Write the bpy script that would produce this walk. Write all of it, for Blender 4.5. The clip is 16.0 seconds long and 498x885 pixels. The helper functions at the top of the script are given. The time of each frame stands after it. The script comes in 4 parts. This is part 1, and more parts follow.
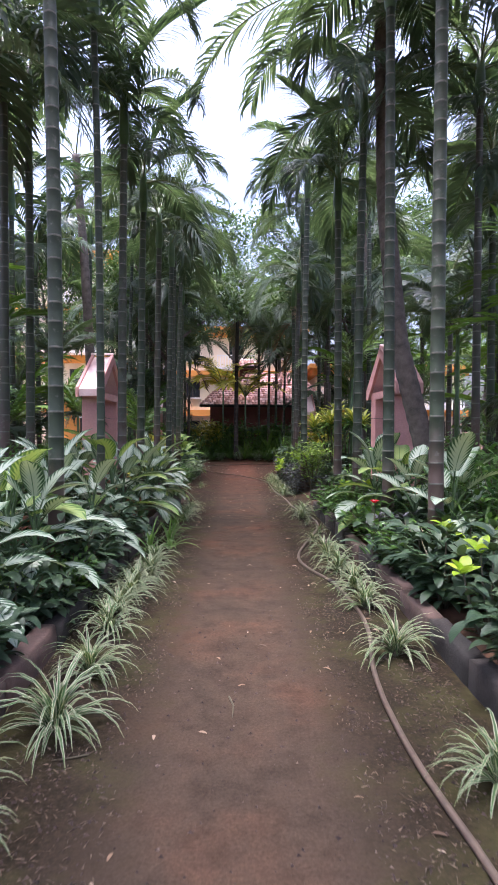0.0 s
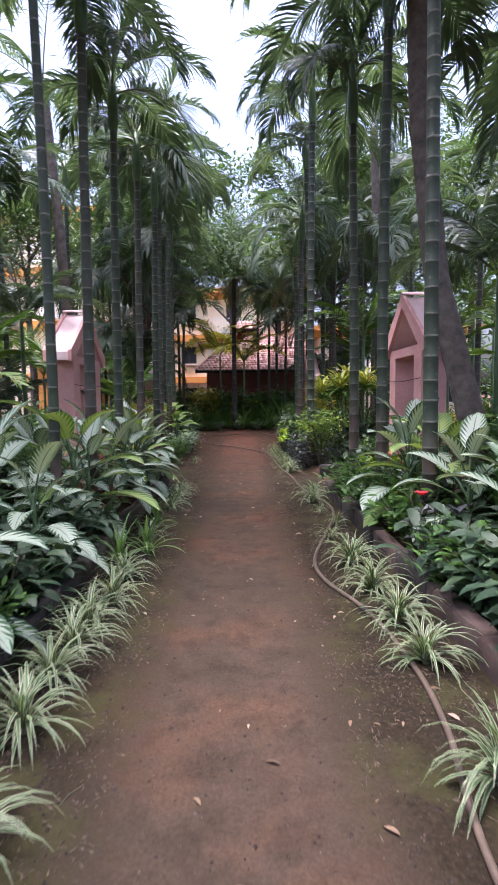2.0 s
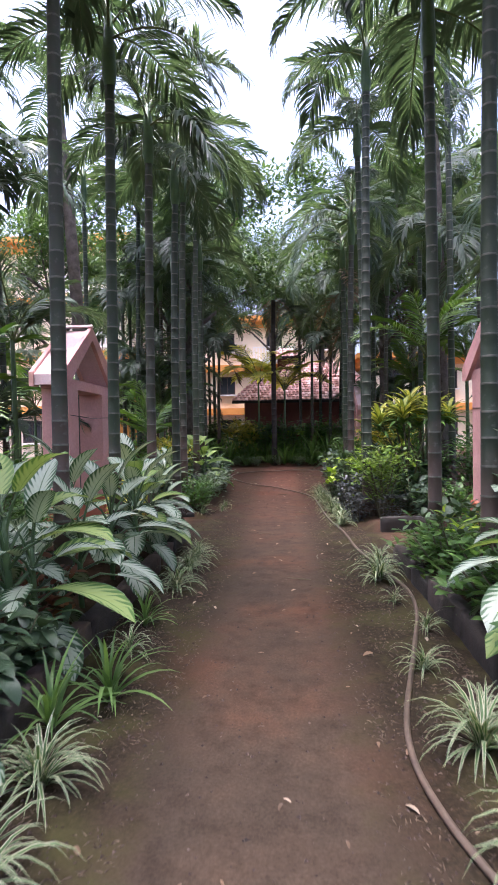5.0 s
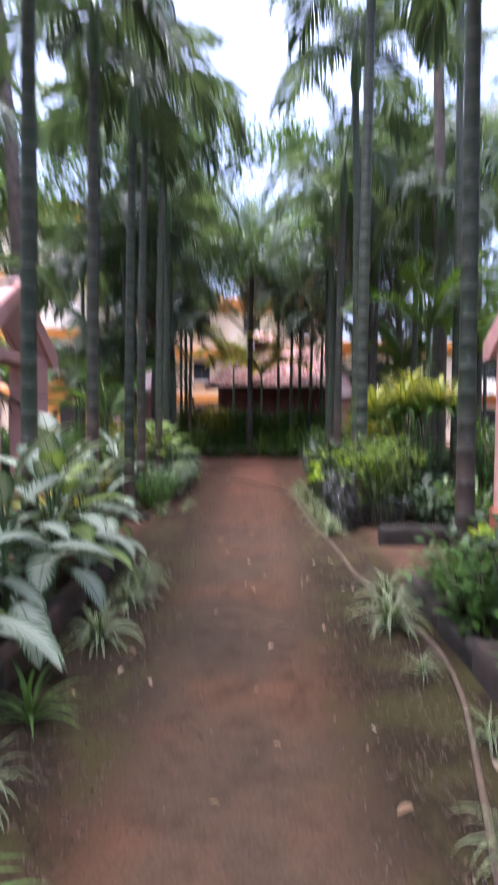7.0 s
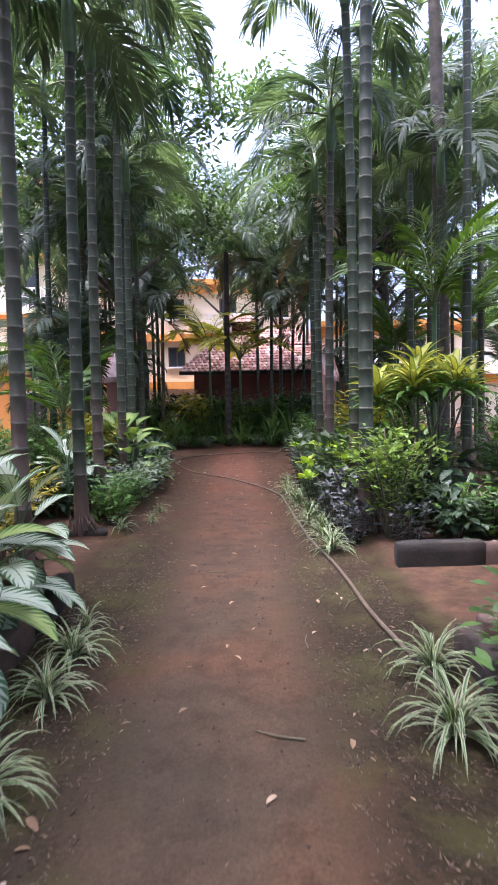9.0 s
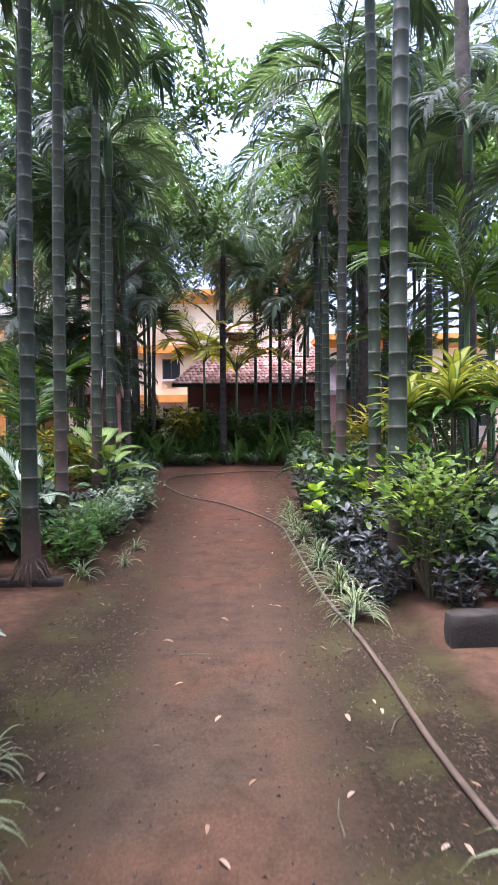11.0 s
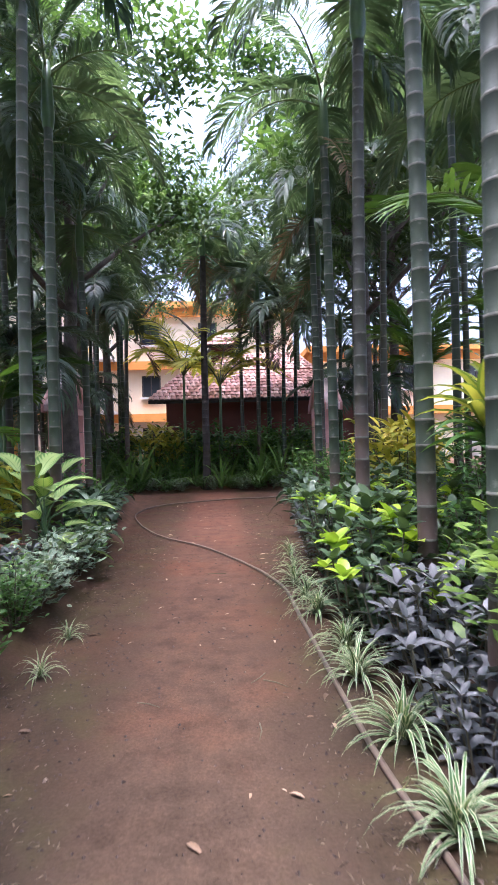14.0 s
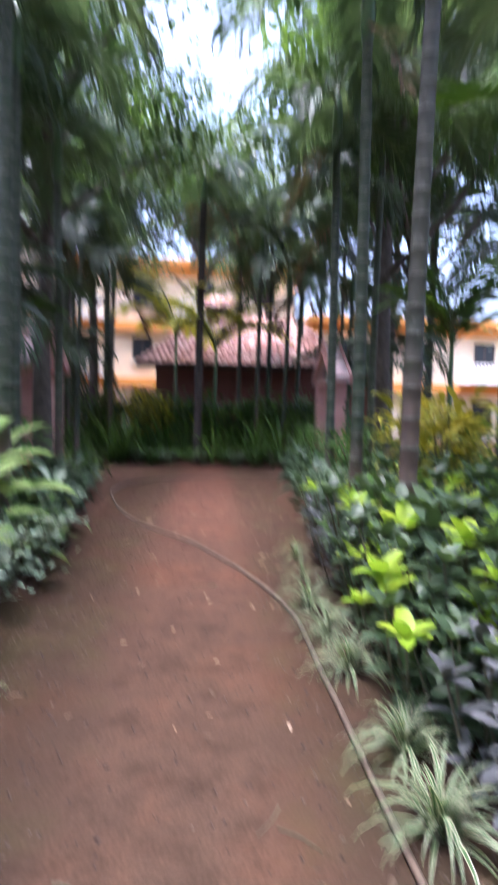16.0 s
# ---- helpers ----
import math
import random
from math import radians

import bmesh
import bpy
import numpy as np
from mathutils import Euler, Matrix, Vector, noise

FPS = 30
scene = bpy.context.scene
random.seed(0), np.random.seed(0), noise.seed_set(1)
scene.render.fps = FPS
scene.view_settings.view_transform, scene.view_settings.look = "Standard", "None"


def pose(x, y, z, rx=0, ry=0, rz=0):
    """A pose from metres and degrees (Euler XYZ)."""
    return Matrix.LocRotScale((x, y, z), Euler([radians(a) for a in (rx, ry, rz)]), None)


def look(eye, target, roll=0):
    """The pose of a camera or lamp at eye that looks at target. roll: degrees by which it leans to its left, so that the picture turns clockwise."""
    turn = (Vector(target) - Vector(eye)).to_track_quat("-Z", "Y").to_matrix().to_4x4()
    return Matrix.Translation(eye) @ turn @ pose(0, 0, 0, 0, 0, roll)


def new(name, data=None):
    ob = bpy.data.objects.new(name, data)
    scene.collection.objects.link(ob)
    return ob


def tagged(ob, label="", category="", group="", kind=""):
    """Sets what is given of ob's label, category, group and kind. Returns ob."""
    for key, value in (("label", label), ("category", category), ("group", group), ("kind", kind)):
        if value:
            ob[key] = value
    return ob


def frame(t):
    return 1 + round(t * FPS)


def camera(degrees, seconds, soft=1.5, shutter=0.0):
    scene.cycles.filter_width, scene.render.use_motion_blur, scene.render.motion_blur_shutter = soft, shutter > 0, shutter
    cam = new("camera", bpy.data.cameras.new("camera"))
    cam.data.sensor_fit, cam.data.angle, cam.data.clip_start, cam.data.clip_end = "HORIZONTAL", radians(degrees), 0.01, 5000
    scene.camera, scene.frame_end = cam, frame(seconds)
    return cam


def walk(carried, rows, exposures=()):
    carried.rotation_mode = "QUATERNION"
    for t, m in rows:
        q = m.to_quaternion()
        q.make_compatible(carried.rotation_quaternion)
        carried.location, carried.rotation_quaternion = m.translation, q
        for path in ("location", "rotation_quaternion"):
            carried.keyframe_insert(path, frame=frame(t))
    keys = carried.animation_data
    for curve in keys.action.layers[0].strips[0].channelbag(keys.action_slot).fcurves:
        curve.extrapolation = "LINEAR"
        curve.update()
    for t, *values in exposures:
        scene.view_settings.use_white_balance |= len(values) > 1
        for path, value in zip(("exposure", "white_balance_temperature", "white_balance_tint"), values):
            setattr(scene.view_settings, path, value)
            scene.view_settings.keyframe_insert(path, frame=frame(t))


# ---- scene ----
cam = camera(46.3, 16.0, 1.5, 0.5)
METRES, EYE, TILT, LEAN, TURN = 12.3, 1.46, -0.6, 0.0, -0.8
ROWS = [
    (0.0, 0.0, 0.0, 0.0, 0.0, -0.62, -0.26),
    (0.5, 0.0018, 0.03, 0.0007, 0.58, -1.48, -0.14),
    (1.0, -0.0009, 0.0638, 0.0013, 0.64, -2.22, 1.18),
    (1.5, 0.0023, 0.0967, 0.0022, 2.5, -1.65, 0.21),
    (2.0, 0.0014, 0.1361, 0.0018, -0.01, -3.88, 0.71),
    (2.5, 0.0031, 0.1603, 0.0014, -0.1, 0.13, 1.56),
    (3.0, 0.004, 0.1931, 0.0026, 1.68, -0.68, -0.41),
    (3.5, 0.0023, 0.2313, 0.0026, 0.13, -3.33, 1.49),
    (4.0, 0.0047, 0.2635, 0.0039, 2.7, -0.68, 0.48),
    (6.5, 0.0031, 0.4231, 0.0032, 4.51, -0.8, 1.09),
    (6.9, 0.0018, 0.454, 0.0017, 2.2, -1.6, -0.1),
    (6.967, 0.0015, 0.4592, 0.0014, 1.9, -0.7, -0.3),
    (7.0, 0.0014, 0.4618, 0.0013, 1.71, -1.72, -0.37),
    (7.033, 0.0016, 0.4636, 0.0014, 1.55, -2.7, -0.3),
    (7.1, 0.0021, 0.4668, 0.0017, 1.6, -1.9, 0.0),
    (7.5, 0.0044, 0.4864, 0.0031, 1.31, -1.09, 1.89),
    (8.0, 0.0048, 0.5206, 0.0037, 0.97, -3.03, 0.25),
    (8.5, -0.0003, 0.5542, 0.0047, -0.24, -3.3, 1.27),
    (11.0, -0.001, 0.6984, 0.0077, -0.69, -1.71, 0.54),
    (11.5, 0.0034, 0.7302, 0.0076, 0.67, -2.38, 0.63),
    (12.0, 0.005, 0.759, 0.006, -0.11, -1.95, 0.31),
    (12.5, 0.0036, 0.7851, 0.0076, -0.87, -1.91, 1.04),
    (13.0, 0.0042, 0.8138, 0.0099, 0.18, -1.35, -0.27),
    (13.5, 0.0031, 0.8411, 0.0105, -2.03, 0.72, 1.87),
    (14.0, 0.0006, 0.8714, 0.0098, -2.06, 0.11, 1.58),
    (14.5, 0.0009, 0.9019, 0.0104, -1.15, -0.7, 0.11),
    (15.0, -0.0013, 0.9335, 0.011, -3.13, -3.0, 1.41),
    (15.5, -0.0006, 0.9632, 0.0121, -0.01, -0.9, -0.71),
    (15.9, -0.0039, 0.989, 0.0123, -2.4, -2.2, -1.3),
    (15.967, -0.0044, 0.9934, 0.0124, -2.5, -1.8, -1.2),
    (16.0, -0.0047, 0.9956, 0.0124, -2.92, -2.8, -1.44),
]
EXPOSURES = [(0.0, 2.15, 5480, 28), (4.0, 2.25, 5480, 28), (8.0, 2.53, 5420, 28), (11.0, 2.76, 5330, 26), (16.0, 2.88, 5230, 25)]
walk(cam, [(t, pose(0, 0, EYE, TILT, LEAN, TURN) @ pose(METRES * x, METRES * y, METRES * z, 90 + pitch, roll, yaw)) for t, x, y, z, yaw, pitch, roll in ROWS], EXPOSURES)

# ---- world, light, exposure ----
world = bpy.data.worlds.new("world")
scene.world = world
world.use_nodes = True
wn = world.node_tree
sky = wn.nodes.new("ShaderNodeTexSky")
sky.sky_type = "NISHITA"
sky.sun_disc = False
sky.sun_elevation = radians(82)
sky.sun_rotation = radians(-116)
sky.air_density, sky.dust_density, sky.ozone_density = 1.0, 10.0, 0.6
wn.nodes["Background"].inputs[1].default_value = 0.15
wn.links.new(sky.outputs[0], wn.nodes["Background"].inputs[0])
sun_data = bpy.data.lights.new("sun", "SUN")
sun_data.energy = 1.5
sun_data.angle = radians(35)
sun_data.color = (1.0, 0.95, 0.88)
sun = new("sun", sun_data)
sun.matrix_world = look((-4, 1, 36), (0, 3, 0))


# ---- materials ----
def mat(name, rough=0.6, metallic=0.0):
    m = bpy.data.materials.new(name)
    m.use_nodes = True
    b = m.node_tree.nodes["Principled BSDF"]
    b.inputs["Roughness"].default_value = rough
    b.inputs["Metallic"].default_value = metallic
    return m, m.node_tree, b


def node(nt, kind, **values):
    n = nt.nodes.new(kind)
    for key, value in values.items():
        n.inputs[key].default_value = value
    return n


def ramp(nt, fac, stops):
    r = nt.nodes.new("ShaderNodeValToRGB")
    e = r.color_ramp.elements
    e[0].position, e[0].color = stops[0][0], (*stops[0][1], 1)
    e[1].position, e[1].color = stops[-1][0], (*stops[-1][1], 1)
    for p, c in stops[1:-1]:
        x = e.new(p)
        x.color = (*c, 1)
    nt.links.new(fac, r.inputs[0])
    return r.outputs[0]


def noise_at(nt, scale, detail=4, rough=0.6, coords="Object"):
    tc = nt.nodes.new("ShaderNodeTexCoord")
    n = node(nt, "ShaderNodeTexNoise", Scale=scale, Detail=detail, Roughness=rough)
    nt.links.new(tc.outputs[coords], n.inputs["Vector"])
    return n.outputs["Fac"]


def mixed(nt, fac, a, b, blend="MIX"):
    m = nt.nodes.new("ShaderNodeMix")
    m.data_type, m.blend_type = "RGBA", blend
    for key, v in ((0, fac), (6, a), (7, b)):
        if isinstance(v, (int, float)):
            m.inputs[key].default_value = v
        elif isinstance(v, tuple):
            m.inputs[key].default_value = (*v, 1)
        else:
            nt.links.new(v, m.inputs[key])
    return m.outputs[2]


def maths(nt, op, a, b=0.0, clamp=False):
    m = nt.nodes.new("ShaderNodeMath")
    m.operation, m.use_clamp = op, clamp
    for i, v in enumerate((a, b)):
        if isinstance(v, (int, float)):
            m.inputs[i].default_value = v
        else:
            nt.links.new(v, m.inputs[i])
    return m.outputs[0]


def bump(nt, b, height, strength, distance):
    n = node(nt, "ShaderNodeBump", Strength=strength, Distance=distance)
    nt.links.new(height, n.inputs["Height"])
    nt.links.new(n.outputs[0], b.inputs["Normal"])


def obj_random(nt):
    return nt.nodes.new("ShaderNodeObjectInfo").outputs["Random"]


def island_random(nt):
    return nt.nodes.new("ShaderNodeNewGeometry").outputs["Random Per Island"]


def axes(nt, coords="Object"):
    tc = nt.nodes.new("ShaderNodeTexCoord")
    s = nt.nodes.new("ShaderNodeSeparateXYZ")
    nt.links.new(tc.outputs[coords], s.inputs[0])
    return s.outputs


def leafy(name, dark, light, rough=0.42, through_light=0.3, vein=None, edge=None, old=None, islands=True):
    """A leaf: base colours by leaf, a pale midrib or edge along its own length, light that shines through."""
    m, nt, b = mat(name, rough)
    who = island_random(nt) if islands else obj_random(nt)
    fac = mixed(nt, 0.5, who, noise_at(nt, 9.0, 3))
    stops = [(0.25, dark), (0.7, light)]
    if old:
        stops.append((0.93, old))
    col = ramp(nt, fac, stops)
    u, v, _ = axes(nt, "UV")
    across = maths(nt, "ABSOLUTE", maths(nt, "SUBTRACT", v, 0.5))
    if vein:
        n = maths(nt, "MULTIPLY", noise_at(nt, 38.0, 2), 0.16)
        reach = maths(nt, "ADD", maths(nt, "MULTIPLY", maths(nt, "SINE", maths(nt, "ADD", maths(nt, "MULTIPLY", u, 62.0), maths(nt, "MULTIPLY", across, -34.0))), 0.13), n)
        white = maths(nt, "MULTIPLY", maths(nt, "SUBTRACT", maths(nt, "ADD", 0.34, reach), across), 7.0, True)
        col = mixed(nt, maths(nt, "MULTIPLY", white, 0.88), col, vein)
        col = mixed(nt, maths(nt, "MULTIPLY", maths(nt, "SUBTRACT", 0.03, across), 40.0, True), col, light)
    if edge:
        col = mixed(nt, maths(nt, "MULTIPLY", maths(nt, "SUBTRACT", across, 0.29), 16.0, True), col, edge)
    nt.links.new(col, b.inputs["Base Color"])
    b.inputs["Specular IOR Level"].default_value = 0.45
    ribs = maths(nt, "SINE", maths(nt, "ADD", maths(nt, "MULTIPLY", u, 60.0), maths(nt, "MULTIPLY", across, -30.0)))
    bump(nt, b, ribs, 0.12, 0.004)
    if through_light:
        t = nt.nodes.new("ShaderNodeBsdfTranslucent")
        nt.links.new(mixed(nt, 1.0, col, (1.0, 1.0, 0.45), "MULTIPLY"), t.inputs[0])
        mx = nt.nodes.new("ShaderNodeMixShader")
        mx.inputs[0].default_value = through_light
        nt.links.new(b.outputs[0], mx.inputs[1])
        nt.links.new(t.outputs[0], mx.inputs[2])
        nt.links.new(mx.outputs[0], nt.nodes["Material Output"].inputs[0])
    return m


def rough_surface(name, stops, scale, rough=0.85, relief=0.4, depth=0.01, fine=60.0, by_object=0.0):
    m, nt, b = mat(name, rough)
    n = noise_at(nt, scale, 6, 0.65)
    fac = mixed(nt, by_object, n, obj_random(nt)) if by_object else n
    col = ramp(nt, fac, stops)
    f = noise_at(nt, fine, 4, 0.7)
    col = mixed(nt, 0.35, col, mixed(nt, 1.0, col, ramp(nt, f, [(0.3, (0.45, 0.45, 0.45)), (0.7, (1, 1, 1))]), "MULTIPLY"))
    nt.links.new(col, b.inputs["Base Color"])
    bump(nt, b, mixed(nt, 0.5, n, f), relief, depth)
    return m


def soil_material():
    m, nt, b = mat("trodden_red_soil", 0.8)
    x, y, _ = axes(nt)
    big = noise_at(nt, 0.9, 5)
    mid = noise_at(nt, 5.0, 6, 0.7)
    fine = noise_at(nt, 70.0, 5, 0.75)
    col = ramp(nt, big, [(0.3, (0.058, 0.047, 0.033)), (0.5, (0.082, 0.06, 0.04)), (0.74, (0.126, 0.069, 0.041))])
    redder = maths(nt, "MULTIPLY", maths(nt, "SUBTRACT", y, 11.0), 0.10, True)
    col = mixed(nt, maths(nt, "MULTIPLY", redder, 0.55), col, (0.165, 0.068, 0.042))
    col = mixed(nt, 0.8, col, mixed(nt, 1.0, col, ramp(nt, mid, [(0.3, (0.5, 0.5, 0.53)), (0.52, (0.95, 0.95, 0.95)), (0.7, (1.18, 1.13, 1.1))]), "MULTIPLY"))
    col = mixed(nt, 0.75, col, mixed(nt, 1.0, col, ramp(nt, fine, [(0.3, (0.45, 0.42, 0.4)), (0.75, (1.25, 1.2, 1.2))]), "MULTIPLY"))
    side = maths(nt, "ABSOLUTE", x)
    verge = maths(nt, "MULTIPLY", maths(nt, "SUBTRACT", maths(nt, "ADD", side, maths(nt, "MULTIPLY", mid, 0.9)), 0.80), 2.8, True)
    opened = maths(nt, "MULTIPLY", maths(nt, "SUBTRACT", y, 11.0), 0.3, True)
    verge = maths(nt, "MULTIPLY", verge, maths(nt, "SUBTRACT", 1.0, maths(nt, "MULTIPLY", opened, 0.45)))
    grit = ramp(nt, noise_at(nt, 34.0, 6, 0.85), [(0.35, (0.011, 0.009, 0.006)), (0.52, (0.026, 0.02, 0.012)), (0.75, (0.07, 0.05, 0.031))])
    col = mixed(nt, maths(nt, "MULTIPLY", verge, 0.92), col, grit)
    moss = maths(nt, "MULTIPLY", maths(nt, "MULTIPLY", verge, maths(nt, "MULTIPLY", maths(nt, "SUBTRACT", noise_at(nt, 2.3, 3), 0.46), 6.0, True)), 0.5)
    col = mixed(nt, moss, col, (0.066, 0.066, 0.022))
    bed = maths(nt, "MULTIPLY", maths(nt, "SUBTRACT", side, 1.35), 6.0, True)
    col = mixed(nt, maths(nt, "MULTIPLY", bed, 0.75), col, ramp(nt, mid, [(0.35, (0.05, 0.032, 0.022)), (0.7, (0.14, 0.075, 0.048))]))
    nt.links.new(col, b.inputs["Base Color"])
    nt.links.new(ramp(nt, big, [(0.35, (0.86, 0.86, 0.86)), (0.7, (1.0, 1.0, 1.0))]), b.inputs["Roughness"])
    b.inputs["Specular IOR Level"].default_value = 0.06
    bump(nt, b, mixed(nt, 0.6, mid, fine), 0.55, 0.012)
    return m


def trunk_material(name, stops):
    m, nt, b = mat(name, 0.6)
    x, y, z = axes(nt)
    n = noise_at(nt, 6.0, 5)
    col = ramp(nt, mixed(nt, 0.5, n, obj_random(nt)), stops)
    low = maths(nt, "MULTIPLY", maths(nt, "SUBTRACT", maths(nt, "ADD", maths(nt, "ADD", 0.5, maths(nt, "MULTIPLY", obj_random(nt), 1.2)), maths(nt, "MULTIPLY", n, 0.6)), z), 2.0, True)
    col = mixed(nt, low, col, (0.085, 0.058, 0.043))
    lichen = maths(nt, "MULTIPLY", maths(nt, "SUBTRACT", noise_at(nt, 14.0, 5), 0.6), 8.0, True)
    col = mixed(nt, maths(nt, "MULTIPLY", lichen, 0.35), col, (0.22, 0.22, 0.18))
    nt.links.new(col, b.inputs["Base Color"])
    bump(nt, b, noise_at(nt, 45.0, 4), 0.3, 0.006)
    return m


SOIL = soil_material()
TRUNK = trunk_material("palm_trunk", [(0.3, (0.024, 0.037, 0.02)), (0.5, (0.037, 0.055, 0.027)), (0.7, (0.048, 0.047, 0.033))])
RING = rough_surface("leaf_scar", [(0.3, (0.085, 0.088, 0.068)), (0.7, (0.2, 0.2, 0.155))], 14.0, 0.8)
DARKBARK = rough_surface("dark_bark", [(0.3, (0.018, 0.015, 0.013)), (0.7, (0.05, 0.04, 0.033))], 8.0, 0.9, 0.8, 0.02)
BARK = rough_surface("grey_bark", [(0.3, (0.05, 0.042, 0.036)), (0.7, (0.16, 0.135, 0.11))], 7.0, 0.9, 0.8, 0.02)
ROOT = rough_surface("brown_bark", [(0.3, (0.06, 0.04, 0.03)), (0.7, (0.13, 0.085, 0.06))], 9.0, 0.9, 0.9, 0.02)
SHAFT = rough_surface("green_crownshaft", [(0.3, (0.05, 0.10, 0.035)), (0.7, (0.09, 0.16, 0.05))], 5.0, 0.4, 0.15)
RACHIS = rough_surface("frond_stalk", [(0.3, (0.08, 0.11, 0.03)), (0.7, (0.13, 0.16, 0.05))], 8.0, 0.5, 0.1)
FROND = leafy("palm_leaf", (0.05, 0.086, 0.055), (0.102, 0.15, 0.094), 0.36, 0.45, islands=False)
YOUNG = leafy("young_palm_leaf", (0.06, 0.13, 0.025), (0.13, 0.23, 0.04), 0.4, 0.4, islands=False)
GOLD = leafy("yellow_palm_leaf", (0.32, 0.36, 0.03), (0.55, 0.5, 0.06), 0.4, 0.4)
DEAD = leafy("dry_palm_leaf", (0.10, 0.07, 0.04), (0.2, 0.14, 0.08), 0.7, 0.15)
DIEFF = leafy("variegated_leaf", (0.025, 0.075, 0.025), (0.05, 0.12, 0.04), 0.5, 0.2, vein=(0.43, 0.5, 0.38), islands=False)
LIMED = leafy("lime_variegated_leaf", (0.07, 0.16, 0.03), (0.12, 0.24, 0.04), 0.5, 0.3, vein=(0.36, 0.46, 0.15), islands=False)
SPIDER = leafy("striped_grass_leaf", (0.04, 0.095, 0.022), (0.075, 0.15, 0.04), 0.5, 0.25, edge=(0.47, 0.48, 0.32), islands=False)
GRASS = leafy("strap_leaf", (0.08, 0.16, 0.045), (0.16, 0.28, 0.075), 0.45, 0.45, islands=False)
SHRUB = leafy("shrub_leaf", (0.05, 0.12, 0.028), (0.12, 0.23, 0.05), 0.4, 0.42)
DARKLEAF = leafy("dark_glossy_leaf", (0.022, 0.05, 0.02), (0.05, 0.09, 0.036), 0.5, 0.15)
BLUELEAF = leafy("dusky_purple_leaf", (0.045, 0.05, 0.05), (0.11, 0.114, 0.115), 0.5, 0.12)
LIMELEAF = leafy("lime_leaf", (0.24, 0.4, 0.02), (0.44, 0.57, 0.05), 0.4, 0.4)
CROTON = leafy("yellow_croton_leaf", (0.28, 0.29, 0.03), (0.6, 0.52, 0.06), 0.4, 0.3, old=(0.35, 0.12, 0.03))
CROTONTIP = leafy("yellow_green_croton_leaf", (0.26, 0.3, 0.04), (0.52, 0.5, 0.1), 0.45, 0.35, edge=(0.15, 0.22, 0.04))
COLEUS = leafy("rust_leaf", (0.11, 0.035, 0.02), (0.28, 0.11, 0.05), 0.5, 0.25)
WOODS = leafy("tree_leaf", (0.045, 0.09, 0.03), (0.10, 0.17, 0.05), 0.45, 0.35)
STEM = rough_surface("plant_stem", [(0.3, (0.06, 0.06, 0.03)), (0.7, (0.13, 0.11, 0.06))], 12.0, 0.7, 0.2)
PETAL = leafy("red_petal", (0.55, 0.02, 0.04), (0.75, 0.04, 0.06), 0.5, 0.35)
PINK = rough_surface("pink_plaster", [(0.25, (0.58, 0.31, 0.275)), (0.5, (0.7, 0.385, 0.34)), (0.75, (0.75, 0.44, 0.39))], 2.2, 0.85, 0.25, 0.006, 30.0)
PALEPINK = rough_surface("pale_pink_plaster", [(0.25, (0.7, 0.5, 0.48)), (0.7, (0.84, 0.66, 0.64))], 2.5, 0.85, 0.25, 0.006, 30.0)
TERRA = rough_surface("terracotta_plaster", [(0.3, (0.42, 0.13, 0.075)), (0.7, (0.55, 0.19, 0.11))], 3.0, 0.85, 0.25, 0.006, 30.0)
KERB = rough_surface("weathered_kerb_block", [(0.3, (0.02, 0.018, 0.013)), (0.5, (0.045, 0.034, 0.025)), (0.74, (0.12, 0.075, 0.055))], 5.0, 0.9, 0.8, 0.015, 45.0, 0.4)
TILE = rough_surface("clay_roof_tile", [(0.2, (0.33, 0.16, 0.125)), (0.5, (0.48, 0.26, 0.21)), (0.8, (0.62, 0.42, 0.36))], 3.0, 0.85, 0.3, 0.008, 30.0, 0.7)
CREAM = rough_surface("cream_render", [(0.3, (0.78, 0.66, 0.46)), (0.7, (0.86, 0.76, 0.58))], 0.5, 0.9, 0.1)
ORANGE = rough_surface("orange_render", [(0.3, (0.62, 0.26, 0.05)), (0.7, (0.78, 0.36, 0.08))], 0.6, 0.9, 0.1)
MAROON = rough_surface("maroon_render", [(0.3, (0.17, 0.06, 0.045)), (0.7, (0.25, 0.09, 0.065))], 1.0, 0.9, 0.2)
WHITE = rough_surface("white_paint", [(0.3, (0.72, 0.71, 0.68)), (0.7, (0.82, 0.81, 0.78))], 1.5, 0.7, 0.1)
DARK = rough_surface("dark_timber", [(0.3, (0.03, 0.022, 0.018)), (0.7, (0.06, 0.045, 0.035))], 3.0, 0.7, 0.1)
HOSE = rough_surface("dusty_brown_hose", [(0.3, (0.07, 0.05, 0.034)), (0.7, (0.15, 0.108, 0.07))], 9.0, 0.6, 0.2)
LITTER = rough_surface("fallen_leaf", [(0.2, (0.09, 0.055, 0.03)), (0.5, (0.25, 0.16, 0.09)), (0.8, (0.4, 0.31, 0.22))], 4.0, 0.8, 0.2, 0.004, 50.0, 0.8)
CHIP = rough_surface("soil_crumb", [(0.38, (0.022, 0.015, 0.01)), (0.54, (0.06, 0.038, 0.027)), (0.7, (0.24, 0.18, 0.135))], 17.0, 0.9, 0.3, 0.004, 50.0)
STRAW = rough_surface("dry_straw", [(0.35, (0.03, 0.02, 0.013)), (0.5, (0.085, 0.058, 0.035)), (0.68, (0.21, 0.16, 0.1))], 31.0, 0.9, 0.2, 0.003, 90.0)
glass, gnt, gb = mat("window_glass", 0.08)
gb.inputs["Base Color"].default_value = (0.03, 0.035, 0.04, 1)


